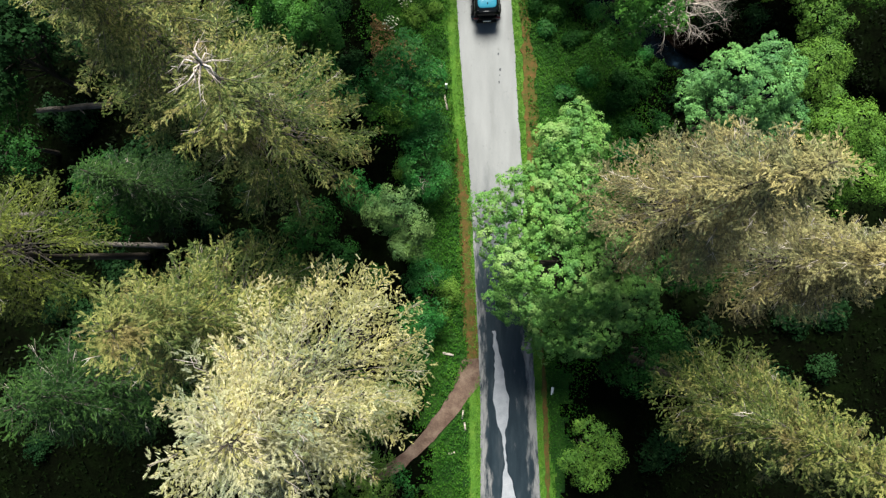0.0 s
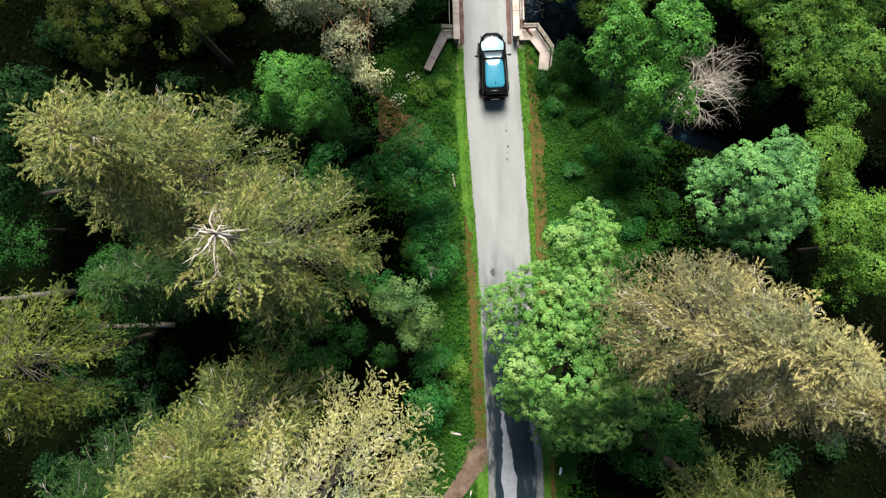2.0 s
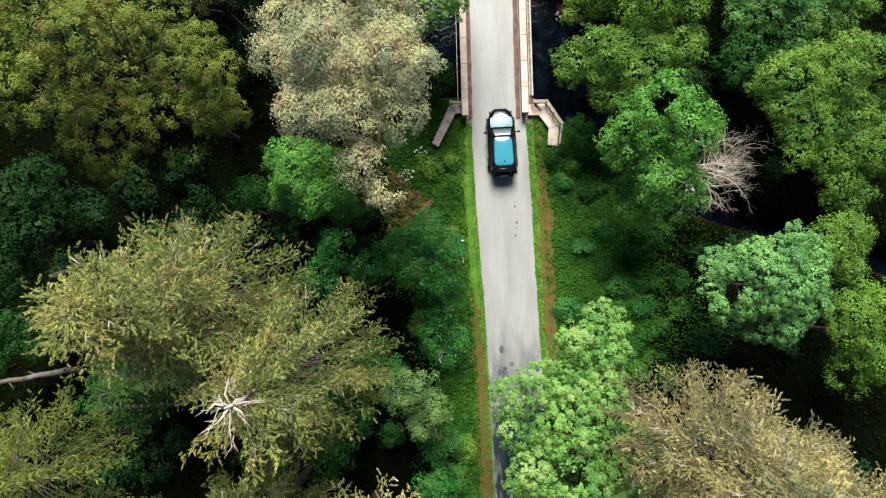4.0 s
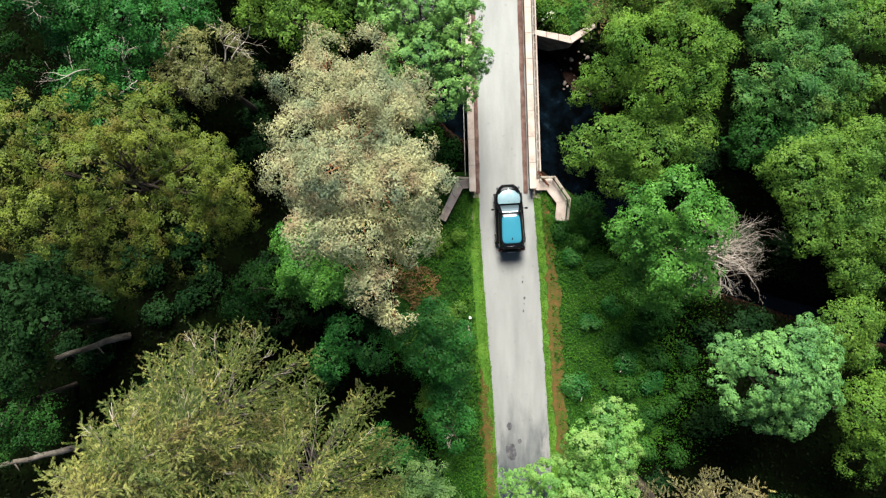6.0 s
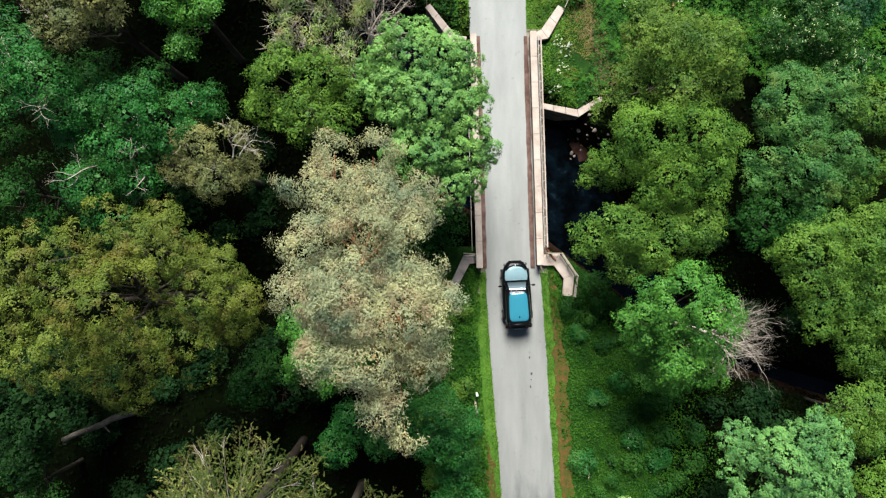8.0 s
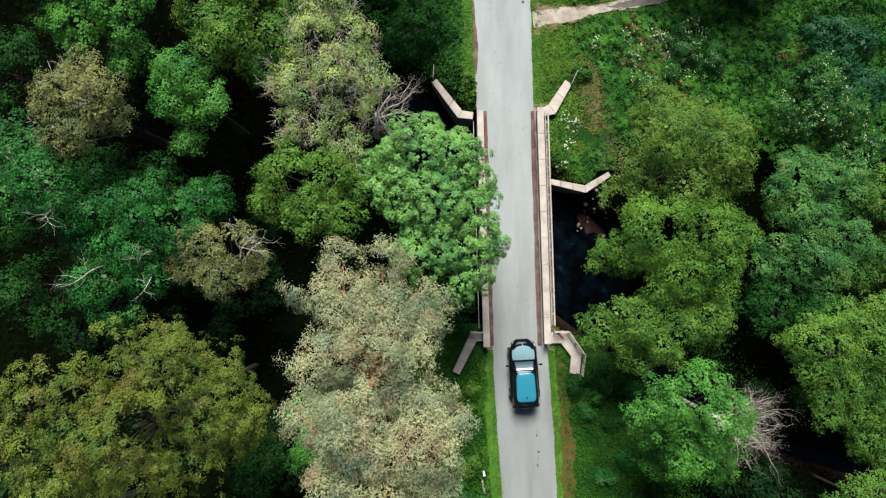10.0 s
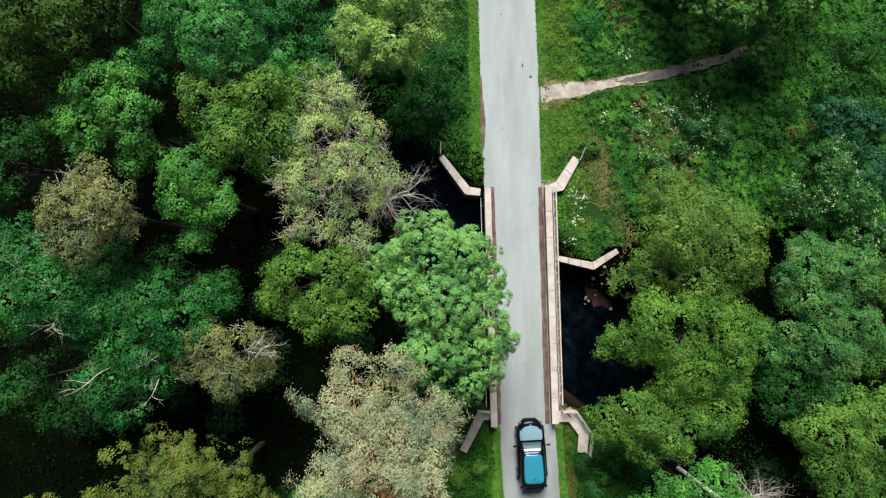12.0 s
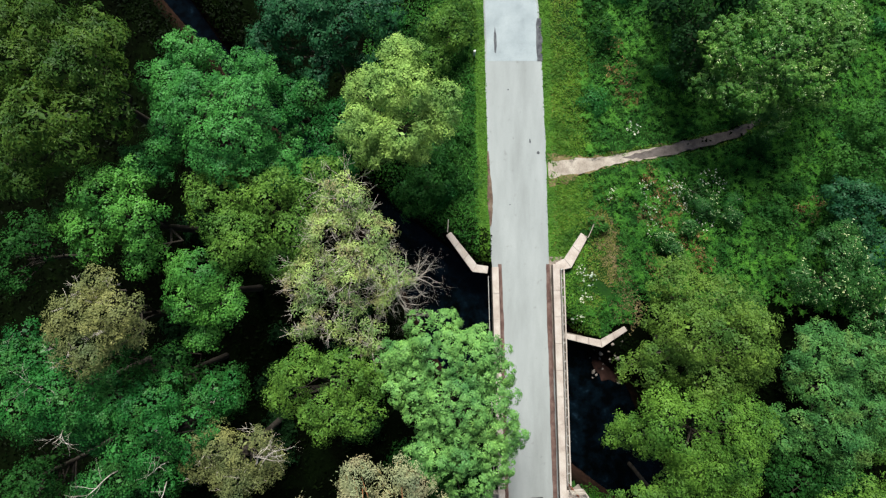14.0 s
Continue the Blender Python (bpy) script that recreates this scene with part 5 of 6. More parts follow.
broadleaf("broadleaf_tree", "leafgreen", "dark green broadleaf tree in the shade",
          [(-9.9, 43.2, 4.5, 1.39), (-9.4, 45.8, 5.5, 1.52), (-11.7, 46.3, 6, 1.93), (-10.8, 44.4, 5.5, 1.75), (-13.4, 47.0, 6, 1.49), (-13.1, 45.1, 5.5, 1.41)])
broadleaf("broadleaf_tree", "teal", "dark bluish green tree with large leaf clusters",
          [(-12.0, 51.1, 7.5, 1.84), (-9.4, 50.8, 7.5, 1.84), (-7.5, 51.4, 7.5, 1.53), (-10.9, 49.2, 6.5, 1.57), (-13.6, 49.9, 6.5, 1.38), (-8.3, 49.9, 6.5, 1.38)])
broadleaf("broadleaf_tree", "jade2", "tall dense green broadleaf tree beside the water",
          [(-16.4, 45.6, 10, 1.91), (-13.8, 45.1, 10.5, 1.74), (-14.7, 43.4, 10.5, 1.97), (-13.0, 44.2, 9.5, 1.43), (-18.0, 44.3, 9, 1.46), (-16.5, 47.7, 9, 1.46), (-18.6, 47.2, 8.5, 1.3), (-17.9, 49.3, 8, 1.13), (-19.2, 42.8, 9, 1.37), (-12.3, 42.5, 8.5, 1.48), (-13.9, 47.6, 8.5, 1.39)])
broadleaf("broadleaf_tree", "oliveneedle", "dark olive green tree with layered branches",
          [(-23.3, 47.4, 12.5, 2.43), (-20.6, 46.8, 12.5, 2.03), (-21.9, 44.1, 12.5, 2.16), (-24.2, 42.6, 11.5, 1.82), (-20.3, 44.9, 11.5, 1.34), (-20.9, 48.9, 11.5, 1.54), (-25.0, 50.0, 11, 1.99)])
broadleaf("broadleaf_tree", "grass", "bright green broadleaf tree with a small crown",
          [(-16.0, 36.7, 10, 1.41), (-16.7, 35.2, 9.5, 1.14), (-15.0, 35.2, 9.5, 1.14), (-16.5, 33.6, 8.5, 0.86), (-17.1, 37.0, 9.5, 0.96)])
broadleaf("broadleaf_tree", "leafy", "mid green broadleaf tree with dense fine leaves",
          [(-15.0, 40.9, 9.5, 1.85), (-12.9, 40.9, 9.5, 1.73), (-14.2, 38.7, 10, 1.71), (-12.1, 39.1, 9, 1.46), (-11.0, 40.7, 8.5, 1.3), (-12.6, 37.6, 8.5, 1.17), (-10.2, 42.0, 8, 1.32), (-9.4, 40.5, 7.5, 1.14)])
broadleaf("broadleaf_tree", "grass", "green broadleaf tree with yellow leaf tips",
          [(-20.5, 41.0, 11, 1.37), (-19.0, 39.6, 11, 1.37), (-21.3, 39.0, 10.5, 1.39), (-19.3, 41.3, 11, 1.08), (-22.8, 39.6, 10, 1.0), (-19.2, 37.9, 9.5, 1.14)])
broadleaf("dying_tree", "lichen", "half-dead grey-green tree with bare twigs over water",
          [(-10.4, 36.4, 8.5, 1.3), (-8.5, 37.3, 9, 1.4), (-6.7, 37.0, 8.5, 1.17), (-9.2, 34.5, 8, 1.32), (-11.0, 34.3, 8, 1.06), (-7.8, 33.2, 7.5, 1.02), (-9.5, 39.4, 8.5, 1.17), (-6.4, 35.4, 8, 0.94), (-8.9, 40.7, 9, 1.37), (-9.8, 38.9, 9, 1.46), (-7.6, 38.9, 9, 1.37), (-6.2, 36.8, 8.5, 1.23), (-10.8, 36.8, 8.5, 1.23)])
broadleaf("broadleaf_tree", "leafy", "round yellowish green broadleaf tree",
          [(-10.9, 31.5, 9, 1.58), (-8.8, 31.5, 9, 1.46), (-9.7, 29.7, 8.8, 1.59), (-12.0, 30.1, 8, 1.19), (-8.2, 29.3, 8.5, 1.3), (-7.4, 30.8, 8, 1.0)])
broadleaf("broadleaf_tree", "pearl", "large light green tree overhanging the bridge",
          [(-4.2, 32.7, 8.8, 1.89), (-2.1, 32.1, 8.8, 1.77), (-3.0, 30.1, 9.2, 2.05), (-4.8, 30.5, 8.5, 1.6), (-0.9, 29.6, 8.5, 1.42), (-3.6, 27.2, 8.5, 1.79), (-1.2, 27.4, 8, 1.5), (-2.1, 25.7, 7.5, 1.53), (-6.2, 31.9, 7.5, 1.21), (0.1, 27.8, 7.5, 0.95), (-2.6, 28.7, 8.8, 1.7), (-0.6, 31.3, 7.6, 1.2), (-0.6, 28.6, 8.0, 1.3), (-0.7, 26.4, 7.4, 1.2)])
broadleaf("broadleaf_tree", "brown", "brownish tree with withered foliage",
          [(-21.1, 34.6, 12.5, 1.3), (-19.2, 34.8, 12.5, 1.24), (-20.6, 33.2, 12, 1.32), (-19.0, 33.9, 11.5, 0.9), (-20.4, 36.2, 12, 0.88)])
fine_tree = broadleaf("broadleaf_tree", "leafgreen", "green broadleaf tree with fine twigs showing",
          [(-24.6, 32.4, 10.5, 1.68), (-22.6, 31.0, 11, 1.77), (-24.9, 30.1, 10.5, 1.51), (-22.0, 29.4, 10, 1.41)])
broadleaf("broadleaf_tree", "darkleaf", "dark green understorey tree",
          [(-18.8, 31.6, 7.5, 1.53), (-15.8, 30.2, 7, 1.61), (-21.4, 31.7, 8, 1.41)])
twiggy_tree = broadleaf("broadleaf_tree", "leafgreen", "dense green broadleaf tree with pale dead twigs",
          [(-18.5, 29.8, 9.5, 1.73), (-20.6, 30.2, 9, 1.46), (-16.8, 28.6, 9.3, 1.56), (-19.3, 27.7, 9, 1.76), (-21.8, 28.2, 8.5, 1.3), (-21.1, 25.7, 8.5, 1.6), (-18.6, 26.0, 8.5, 1.3), (-15.8, 30.2, 8, 1.19), (-20.7, 24.2, 7.5, 1.43)])
withering_tree = broadleaf("broadleaf_tree", "brown", "small brown withering tree",
          [(-15.2, 27.7, 9.3, 1.26), (-13.4, 27.4, 9.3, 1.26), (-14.4, 26.2, 9, 1.28), (-12.8, 26.6, 8.5, 0.93), (-16.5, 26.6, 8.5, 0.99)])
broadleaf("pine_tree", "pine", "tall grey-green pine with reddish upper limbs",
          [(-7.8, 22.3, 14, 1.49), (-5.4, 22.0, 15, 1.6), (-3.2, 21.7, 15, 1.48), (-8.1, 19.8, 15, 1.36), (-5.9, 19.6, 16.5, 1.74), (-3.5, 19.2, 16.5, 1.74), (-1.9, 19.5, 14.5, 1.13), (-7.2, 17.6, 15.5, 1.21), (-5.2, 17.3, 16.5, 1.4), (-3.1, 17.4, 15.5, 1.33), (-4.6, 15.2, 15.5, 0.97), (-3.6, 14.2, 15, 0.89), (-7.2, 25.4, 12, 1.43), (-5.5, 26.6, 12, 1.27), (-7.5, 26.9, 11.5, 1.06), (-9.6, 25.3, 11, 0.91), (-6.0, 22.1, 12.5, 1.89), (-4.6, 21.0, 13, 1.99), (-7.0, 21.0, 12.5, 1.76), (-5.6, 25.0, 11, 1.48), (-3.3, 24.4, 11.5, 1.26), (-6.8, 18.4, 13.5, 1.57), (-5.2, 24.1, 13.5, 1.44), (-7.7, 24.4, 12.5, 1.22), (-3.9, 23.5, 13.5, 1.17)])
broadleaf("young_tree", "grass", "small bright green tree below a tall pine",
          [(-9.9, 16.2, 6, 1.4), (-9.0, 14.9, 5.5, 1.28), (-10.8, 15.2, 5, 0.96)])
broadleaf("young_tree", "grass", "small light green tree in a clearing",
          [(-10.8, 17.7, 4, 1.47), (-8.5, 17.2, 4.5, 1.32), (-7.5, 15.8, 4.5, 1.45), (-9.4, 15.3, 3.5, 1.35), (-7.4, 14.7, 3, 1.01)])
broadleaf("young_tree", "leafgreen", "small green tree in a clearing",
          [(-7.5, 11.8, 4.5, 1.32), (-5.8, 10.8, 4.5, 1.18), (-8.6, 10.4, 4, 1.19)])
broadleaf("shrub", "darkleaf", "dark green shrub in deep shade",
          [(-12.9, 15.1, 5, 1.3), (-13.8, 13.8, 4.5, 1.18)])
broadleaf("young_tree", "leafgreen", "green young tree beside the verge",
          [(-2.2, 12.8, 5.5, 1.41), (-0.8, 11.8, 5, 1.09), (-2.5, 10.8, 5, 1.43), (-3.6, 11.9, 4.5, 1.18), (-1.2, 10.2, 4.5, 1.11)])
broadleaf("shrub", "leafgreen", "leafy green roadside shrub",
          [(-1.2, 8.2, 2.5, 1.24), (-0.5, 6.3, 2, 1.04), (-1.6, 6.0, 2, 1.04), (-0.8, 9.3, 2.5, 1.02)])
broadleaf("young_tree", "pale", "pale grey-green young tree beside the verge",
          [(-2.8, 3.7, 6, 1.26), (-1.5, 2.7, 6, 1.06), (-3.8, 3.4, 5.5, 0.94), (-2.2, 1.6, 5, 0.96)])
broadleaf("shrub", "leafgreen", "light green shrub at the wood's edge",
          [(-5.5, 4.9, 3, 1.23), (-4.4, 4.2, 3, 0.9)])
broadleaf("shrub", "leafgreen", "green roadside shrub below tall conifers",
          [(-1.1, -0.8, 2, 1.33), (-1.6, -3.3, 2.5, 1.32), (-0.7, -3.0, 1.5, 0.97)])
broadleaf("shrub", "darkleaf", "dark green roadside shrub",
          [(-2.0, -5.9, 2, 1.18), (-2.4, -8.1, 2, 1.04)])
broadleaf("shrub", "leafgreen", "leafy green shrub beside the verge",
          [(-0.9, 5.6, 3, 1.23), (-1.6, 6.5, 3, 0.94)])
broadleaf("young_tree", "olive", "yellow-green young tree beside a dirt path",
          [(-3.6, -7.8, 9, 1.28), (-4.0, -9.6, 9, 1.52), (-4.3, -11.4, 9, 1.52), (-3.1, -7.0, 8, 0.81)])
broadleaf("shrub", "leafgreen", "low green shrub beside a dirt path",
          [(-2.9, -14.2, 1.2, 1.13), (-3.9, -14.9, 1.2, 1.13)])
broadleaf("shrub", "leafy", "rounded light green shrub on the grass",
          [(9.1, -10.4, 3, 1.23), (10.2, -11.5, 2.8, 1.16), (8.5, -11.9, 2.6, 1.02), (9.6, -13.0, 2.4, 1.03)])
broadleaf("young_tree", "darkleaf", "dark green young tree under conifers",
          [(12.2, -5.7, 3.5, 1.64), (13.9, -4.0, 3, 1.37), (11.0, -6.1, 3, 1.01), (14.9, -5.7, 3, 1.01)])
broadleaf("shrub", "darkleaf", "dark green shrub on the stream bank",
          [(8.0, 19.8, 1, 1.14), (8.8, 19.0, 0.8, 0.92)])
broadleaf("shrub", "darkleaf", "green shrub overgrowing the stream bank",
          [(-4.4, 43.0, 0.8, 1.6), (-5.2, 41.9, 0.6, 1.46), (-3.7, 45.0, 0.8, 1.45)])
broadleaf("shrub", "leafy", "green hedge shrub beside the road",
          [(-3.3, 53.0, 1.2, 1.7), (-2.3, 54.4, 1, 1.44), (-4.2, 51.1, 1, 1.21)])
broadleaf("broadleaf_tree", "ivy", "dark green tree deep in the wood",
          [(-24.7, 14.8, 8, 1.88), (-23.8, 13.9, 7, 1.45), (-26.0, 12.6, 7, 1.45), (-24.3, 14.4, 3, 1.98), (-25.2, 15.9, 5, 1.71)])
broadleaf("broadleaf_tree", "darkleaf", "dark green understorey tree beside a dead trunk",
          [(-26.6, 8.4, 6, 1.7), (-25.2, 7.0, 5.5, 1.4), (-27.3, 6.5, 6, 1.7), (-27.2, 10.9, 4, 1.5)])
broadleaf("broadleaf_tree", "darkleaf", "dark green tree below tall conifers",
          [(-19.5, 4.9, 6.5, 1.8), (-18.1, 3.3, 6, 1.49), (-20.4, 3.0, 6, 1.49)])
broadleaf("young_tree", "darkleaf", "dark young tree under tall conifers",
          [(-8.1, 3.2, 3, 1.62), (-9.3, 2.2, 2.5, 1.28)])
broadleaf("shrub", "darkleaf", "dark bushy shrub under tall conifers",
          [(-8.4, -0.9, 2.5, 1.64), (-10.4, 0.1, 2, 1.3), (-6.7, 0.8, 2, 1.11)])
broadleaf("broadleaf_tree", "ivy", "dark green tree with drooping boughs",
          [(-24.6, 13.0, 8, 1.6), (-23.9, 14.4, 7, 1.3), (-25.6, 10.8, 7, 1.6)])
broadleaf("broadleaf_tree", "darkleaf", "dark green tree at the edge of the wood",
          [(-25.4, 27.7, 8, 1.41), (-26.3, 25.2, 7.5, 1.59), (-25.4, 23.8, 6.5, 1.31)])
broadleaf("broadleaf_tree", "darkleaf", "dark leafy tree in the shaded wood",
          [(-26.9, 38.6, 7, 1.45), (-28.2, 37.0, 6.5, 1.31)])
broadleaf("broadleaf_tree", "darkleaf", "shaded green tree behind yellowish trees",
          [(18.1, 23.9, 3.5, 1.78), (20.9, 23.6, 3.5, 1.78)])
broadleaf("broadleaf_tree", "darkleaf", "shaded green tree under conifers",
          [(15.8, 0.3, 4.5, 1.56), (14.2, -0.0, 4, 1.4), (17.4, -0.7, 4, 1.23)])
broadleaf("shrub", "darkleaf", "dark shrub beside the bridge abutment",
          [(-1.4, 23.4, -0.3, 1.33), (-2.6, 24.1, -0.2, 1.33), (-3.8, 23.0, 0, 1.32), (-5.4, 24.1, 0, 1.56)])
broadleaf("shrub", "meadowleaf", "low green shrub at the meadow's far edge",
          [(24.9, 46.3, 1.6, 1.87), (25.6, 43.3, 1.6, 1.87), (23.6, 44.1, 1.2, 1.36)])
broadleaf("shrub", "darkleaf", "dark green shrub at the meadow's far edge",
          [(14.2, 54.4, 1.5, 1.87), (12.0, 54.7, 1.2, 1.59), (13.2, 52.2, 1, 1.33)])


def grow(rng, start, d, length, r, depth, lines):
    """One bare branch and the branches that fork from it."""
    pts = [(tuple(start), r)]
    p = np.array(start, float)
    for i in range(4):
        d = unit(d + rng.normal(0, 0.2, 3))
        p = p + d * length / 4
        pts.append((tuple(p), r * (1 - 0.6 * (i + 1) / 4)))
        if depth and i:
            for _ in range(rng.integers(1, 3)):
                grow(rng, p, unit(d + rng.normal(0, 0.65, 3)), length * rng.uniform(0.45, 0.7), r * (1 - 0.6 * (i + 1) / 4) * 0.65, depth - 1, lines)
    lines.append(pts)


def dead_tree(label, at, tall, aim, seed, boughs=9):
    rng = np.random.default_rng(seed)
    z0 = float(height(np.array(at[0]), np.array(at[1])))
    root = thing("dead_tree", label, "tree", (*at, z0))
    top = np.array((aim[0] * 0.5, aim[1] * 0.5, tall * 0.62))
    part("trunk", tubes_mesh("trunk", [[((0, 0, -0.3), 0.22), ((0, 0, 0.5), 0.19), (tuple(top * 0.5), 0.16), (tuple(top), 0.1)]], 9), PALE_BARK, root, "bleached trunk")
    for i in range(boughs):
        s = rng.uniform(0.75, 1.0)
        d = unit(np.array((aim[0], aim[1], 1.3)) * 0.4 + rng.normal(0, 0.6, 3) * (1, 1, 0.5))
        d[0] = abs(d[0])
        lines = []
        grow(rng, top * s, d, rng.uniform(0.3, 0.42) * tall * 0.62, 0.075, 3, lines)
        part("bough", tubes_mesh("bough", lines, 3), PALE_BARK, root, "tangled bare bough")


dead_tree("bleached bare dead tree among green crowns", (13.9, 17.4), 11.0, (1.5, -0.5), 4, 14)


dead_tree("grey bare dead tree leaning over the stream", (-7.2, 35.8), 9.0, (1.2, 0.4), 9, 8)


def dead_bough(tree, at, aim, length, r, seed):
    """A bleached dead bough that stands out of a living crown."""
    lines = []
    grow(np.random.default_rng(seed), np.array(at) - np.array(tree.location), unit(np.array(aim, float)), length, r, 2, lines)
    part("dead_bough", tubes_mesh("dead_bough", lines, 4), PALE_BARK, tree, "bleached dead bough")


dead_bough(withering_tree, (-13.3, 26.8, 9.6), (0.9, 1.0, 0.9), 1.7, 0.05, 31)
dead_bough(withering_tree, (-12.9, 26.9, 9.6), (0.3, 1.0, 1.0), 1.5, 0.045, 32)
dead_bough(twiggy_tree, (-20.4, 26.6, 9.6), (-1.0, -0.3, 0.8), 1.7, 0.04, 33)
dead_bough(twiggy_tree, (-18.3, 26.5, 9.8), (0.2, 0.8, 0.9), 1.5, 0.04, 34)
dead_bough(twiggy_tree, (-17.9, 26.0, 9.6), (0.4, -0.9, 0.7), 1.3, 0.035, 35)
dead_bough(fine_tree, (-22.3, 29.6, 11.0), (0.5, -0.6, 0.8), 1.6, 0.035, 36)
dead_bough(fine_tree, (-23.9, 30.8, 11.2), (0.3, 0.7, 0.9), 1.5, 0.035, 37)


# ---- fallen trunks and small things on the ground ----
def fallen_trunk(label, a, b, r, seed):
    rng = np.random.default_rng(seed)
    a, b = np.array(a, float), np.array(b, float)
    low = a if a[2] < b[2] else b
    root = thing("fallen_trunk", label, "log", (low[0], low[1], 0))
    o = np.array((low[0], low[1], 0))
    pts = [a + (b - a) * s + rng.normal(0, 0.05, 3) for s in np.linspace(0, 1, 7)]
    part("stem", tubes_mesh("stem", [[(tuple(p - o), r * (1 - 0.35 * i / 6)) for i, p in enumerate(pts)]], 10), TWIG, root, "bare weathered stem")
    for i in range(5):
        p = pts[1 + i % 5]
        d = unit(rng.normal(size=3) + (0, 0, 0.5))
        part("branch_stub", tubes_mesh("branch_stub", [[(tuple(p - o), r * 0.3), (tuple(p - o + d * rng.uniform(0.3, 0.8)), r * 0.1)]], 5), TWIG, root)


fallen_trunk("grey dead trunk propped low in the dark wood", (-18.88, 1.66, 0.1), (-23.19, 1.81, 2.5), 0.2, 1)
fallen_trunk("grey fallen trunk leaning between trees", (-25.69, 3.97, 0.1), (-30.03, 3.45, 2.5), 0.22, 2)
fallen_trunk("pale mossy dead trunk leaning over the wood floor", (-23.02, 11.58, 0.1), (-26.2, 10.3, 3), 0.24, 3)
fallen_trunk("broken pale dead snag with a splintered tip", (-12.47, -4.46, 0.1), (-9.99, -1.18, 4), 0.2, 4)


def lump(name, label, category, at, size, mat, seed, group="", turn=0.0):
    bm = bmesh.new()
    bmesh.ops.create_icosphere(bm, subdivisions=2, radius=1.0)
    for v in bm.verts:
        v.co *= 1 + 0.28 * noise.noise(v.co * 1.3 + Vector((seed, 0, 0)))
        v.co = Vector((v.co.x * size[0], v.co.y * size[1], v.co.z * size[2]))
    ob = part(name, bm, mat)
    ob.location, ob.rotation_euler = at, (0, 0, turn)
    return tagged(ob, label, category, group)


rs = random.Random(5)
blotch("gravel_bank", (8.3, 30.5), (1.3, 1.7), BANK, -2.24, 5.0, "reddish brown gravel bank at the water's edge", "bank", 0.5)
for _ in range(26):
    sx, sy, r = 8.1 + rs.gauss(0, 0.65), 30.5 + rs.gauss(0, 0.75), rs.choice((0.06, 0.07, 0.09, 0.12, 0.17))
    h = max(-2.3, float(height(np.array(sx), np.array(sy))))
    lump("stone", "pale grey stone lying in the shallow stream edge", "stone", (sx, sy, h + r * 0.2), (r * rs.uniform(0.7, 1.2), r * rs.uniform(0.8, 1.4), r * 0.5), ROCK, sx * 3 + sy, "stones in the stream", rs.uniform(0, 3))
lump("stone", "single pale stone on the dark stream bank", "stone", (-4.3, 39.2, float(height(np.array(-4.3), np.array(39.2))) + 0.08), (0.16, 0.14, 0.12), WHITE, 3.0)


def marker_post(at, label, mat):
    root = thing("marker_post", label, "post", at)
    bm = bmesh.new()
    box(bm, (0, 0, 0.42), (0.14, 0.1, 0.9))
    soften(bm, 0.02)
    part("shaft", bm, mat, root)
    bm = bmesh.new()
    prism(bm, [(-0.08, -0.06), (0.08, -0.06), (0.08, 0.06), (-0.08, 0.06)], 0.87, 0.93)
    soften(bm, 0.015)
    part("cap", bm, mat, root)


marker_post((0.22, 12.7, 0.0), "short pale marker post in the verge", WHITE)
marker_post((-1.35, 51.9, 0.0), "short pale marker post beside the road", WHITE)


def cut_log(at, length, r, turn, label):
    root = thing("cut_log", label, "log", at)
    d = np.array((math.cos(turn), math.sin(turn), 0)) * length / 2
    part("bark", tubes_mesh("bark", [[(tuple(-d + (0, 0, r)), r), (tuple(np.array((0, 0, r * 1.05))), r * 0.95), (tuple(d + (0, 0, r)), r * 0.85)]], 10), RAIL_WOOD, root)


cut_log((0.35, -5.7, -0.1), 0.75, 0.09, -0.2, "short weathered piece of wood on the grass")
cut_log((1.35, -9.8, -0.1), 0.6, 0.07, 1.4, "short brown branch lying on the grass")
cut_log((1.5, -10.6, -0.1), 0.5, 0.07, 1.7, "short brown branch lying on the grass")
cut_log((0.6, -12.4, -0.1), 0.45, 0.08, 0.2, "short brown branch lying on the grass")
cut_log((0.2, 11.7, -0.05), 1.1, 0.08, 1.75, "reddish brown branch lying in the verge")
bm = bmesh.new()
box(bm, (7.45, -8.2, 0.04), (0.16, 0.5, 0.05), -8)
soften(bm, 0.008)
tagged(part("board", bm, WHITE), "small pale board lying in the grass", "board")


# ---- low shrubs of the meadow and the wood's edge ----
PATHS = [np.array(SW_PATH), np.array(NE_PATH)]


def path_gap(x, y):
    best = np.full(np.shape(x), 1e9)
    for line, w in zip(PATHS, (0.5, 0.36)):
        for a, b in zip(line[:-1], line[1:]):
            ab = b - a
            t = np.clip(((x - a[0]) * ab[0] + (y - a[1]) * ab[1]) / (ab @ ab), 0, 1)
            best = np.minimum(best, np.hypot(x - a[0] - t * ab[0], y - a[1] - t * ab[1]) - w)
    return best


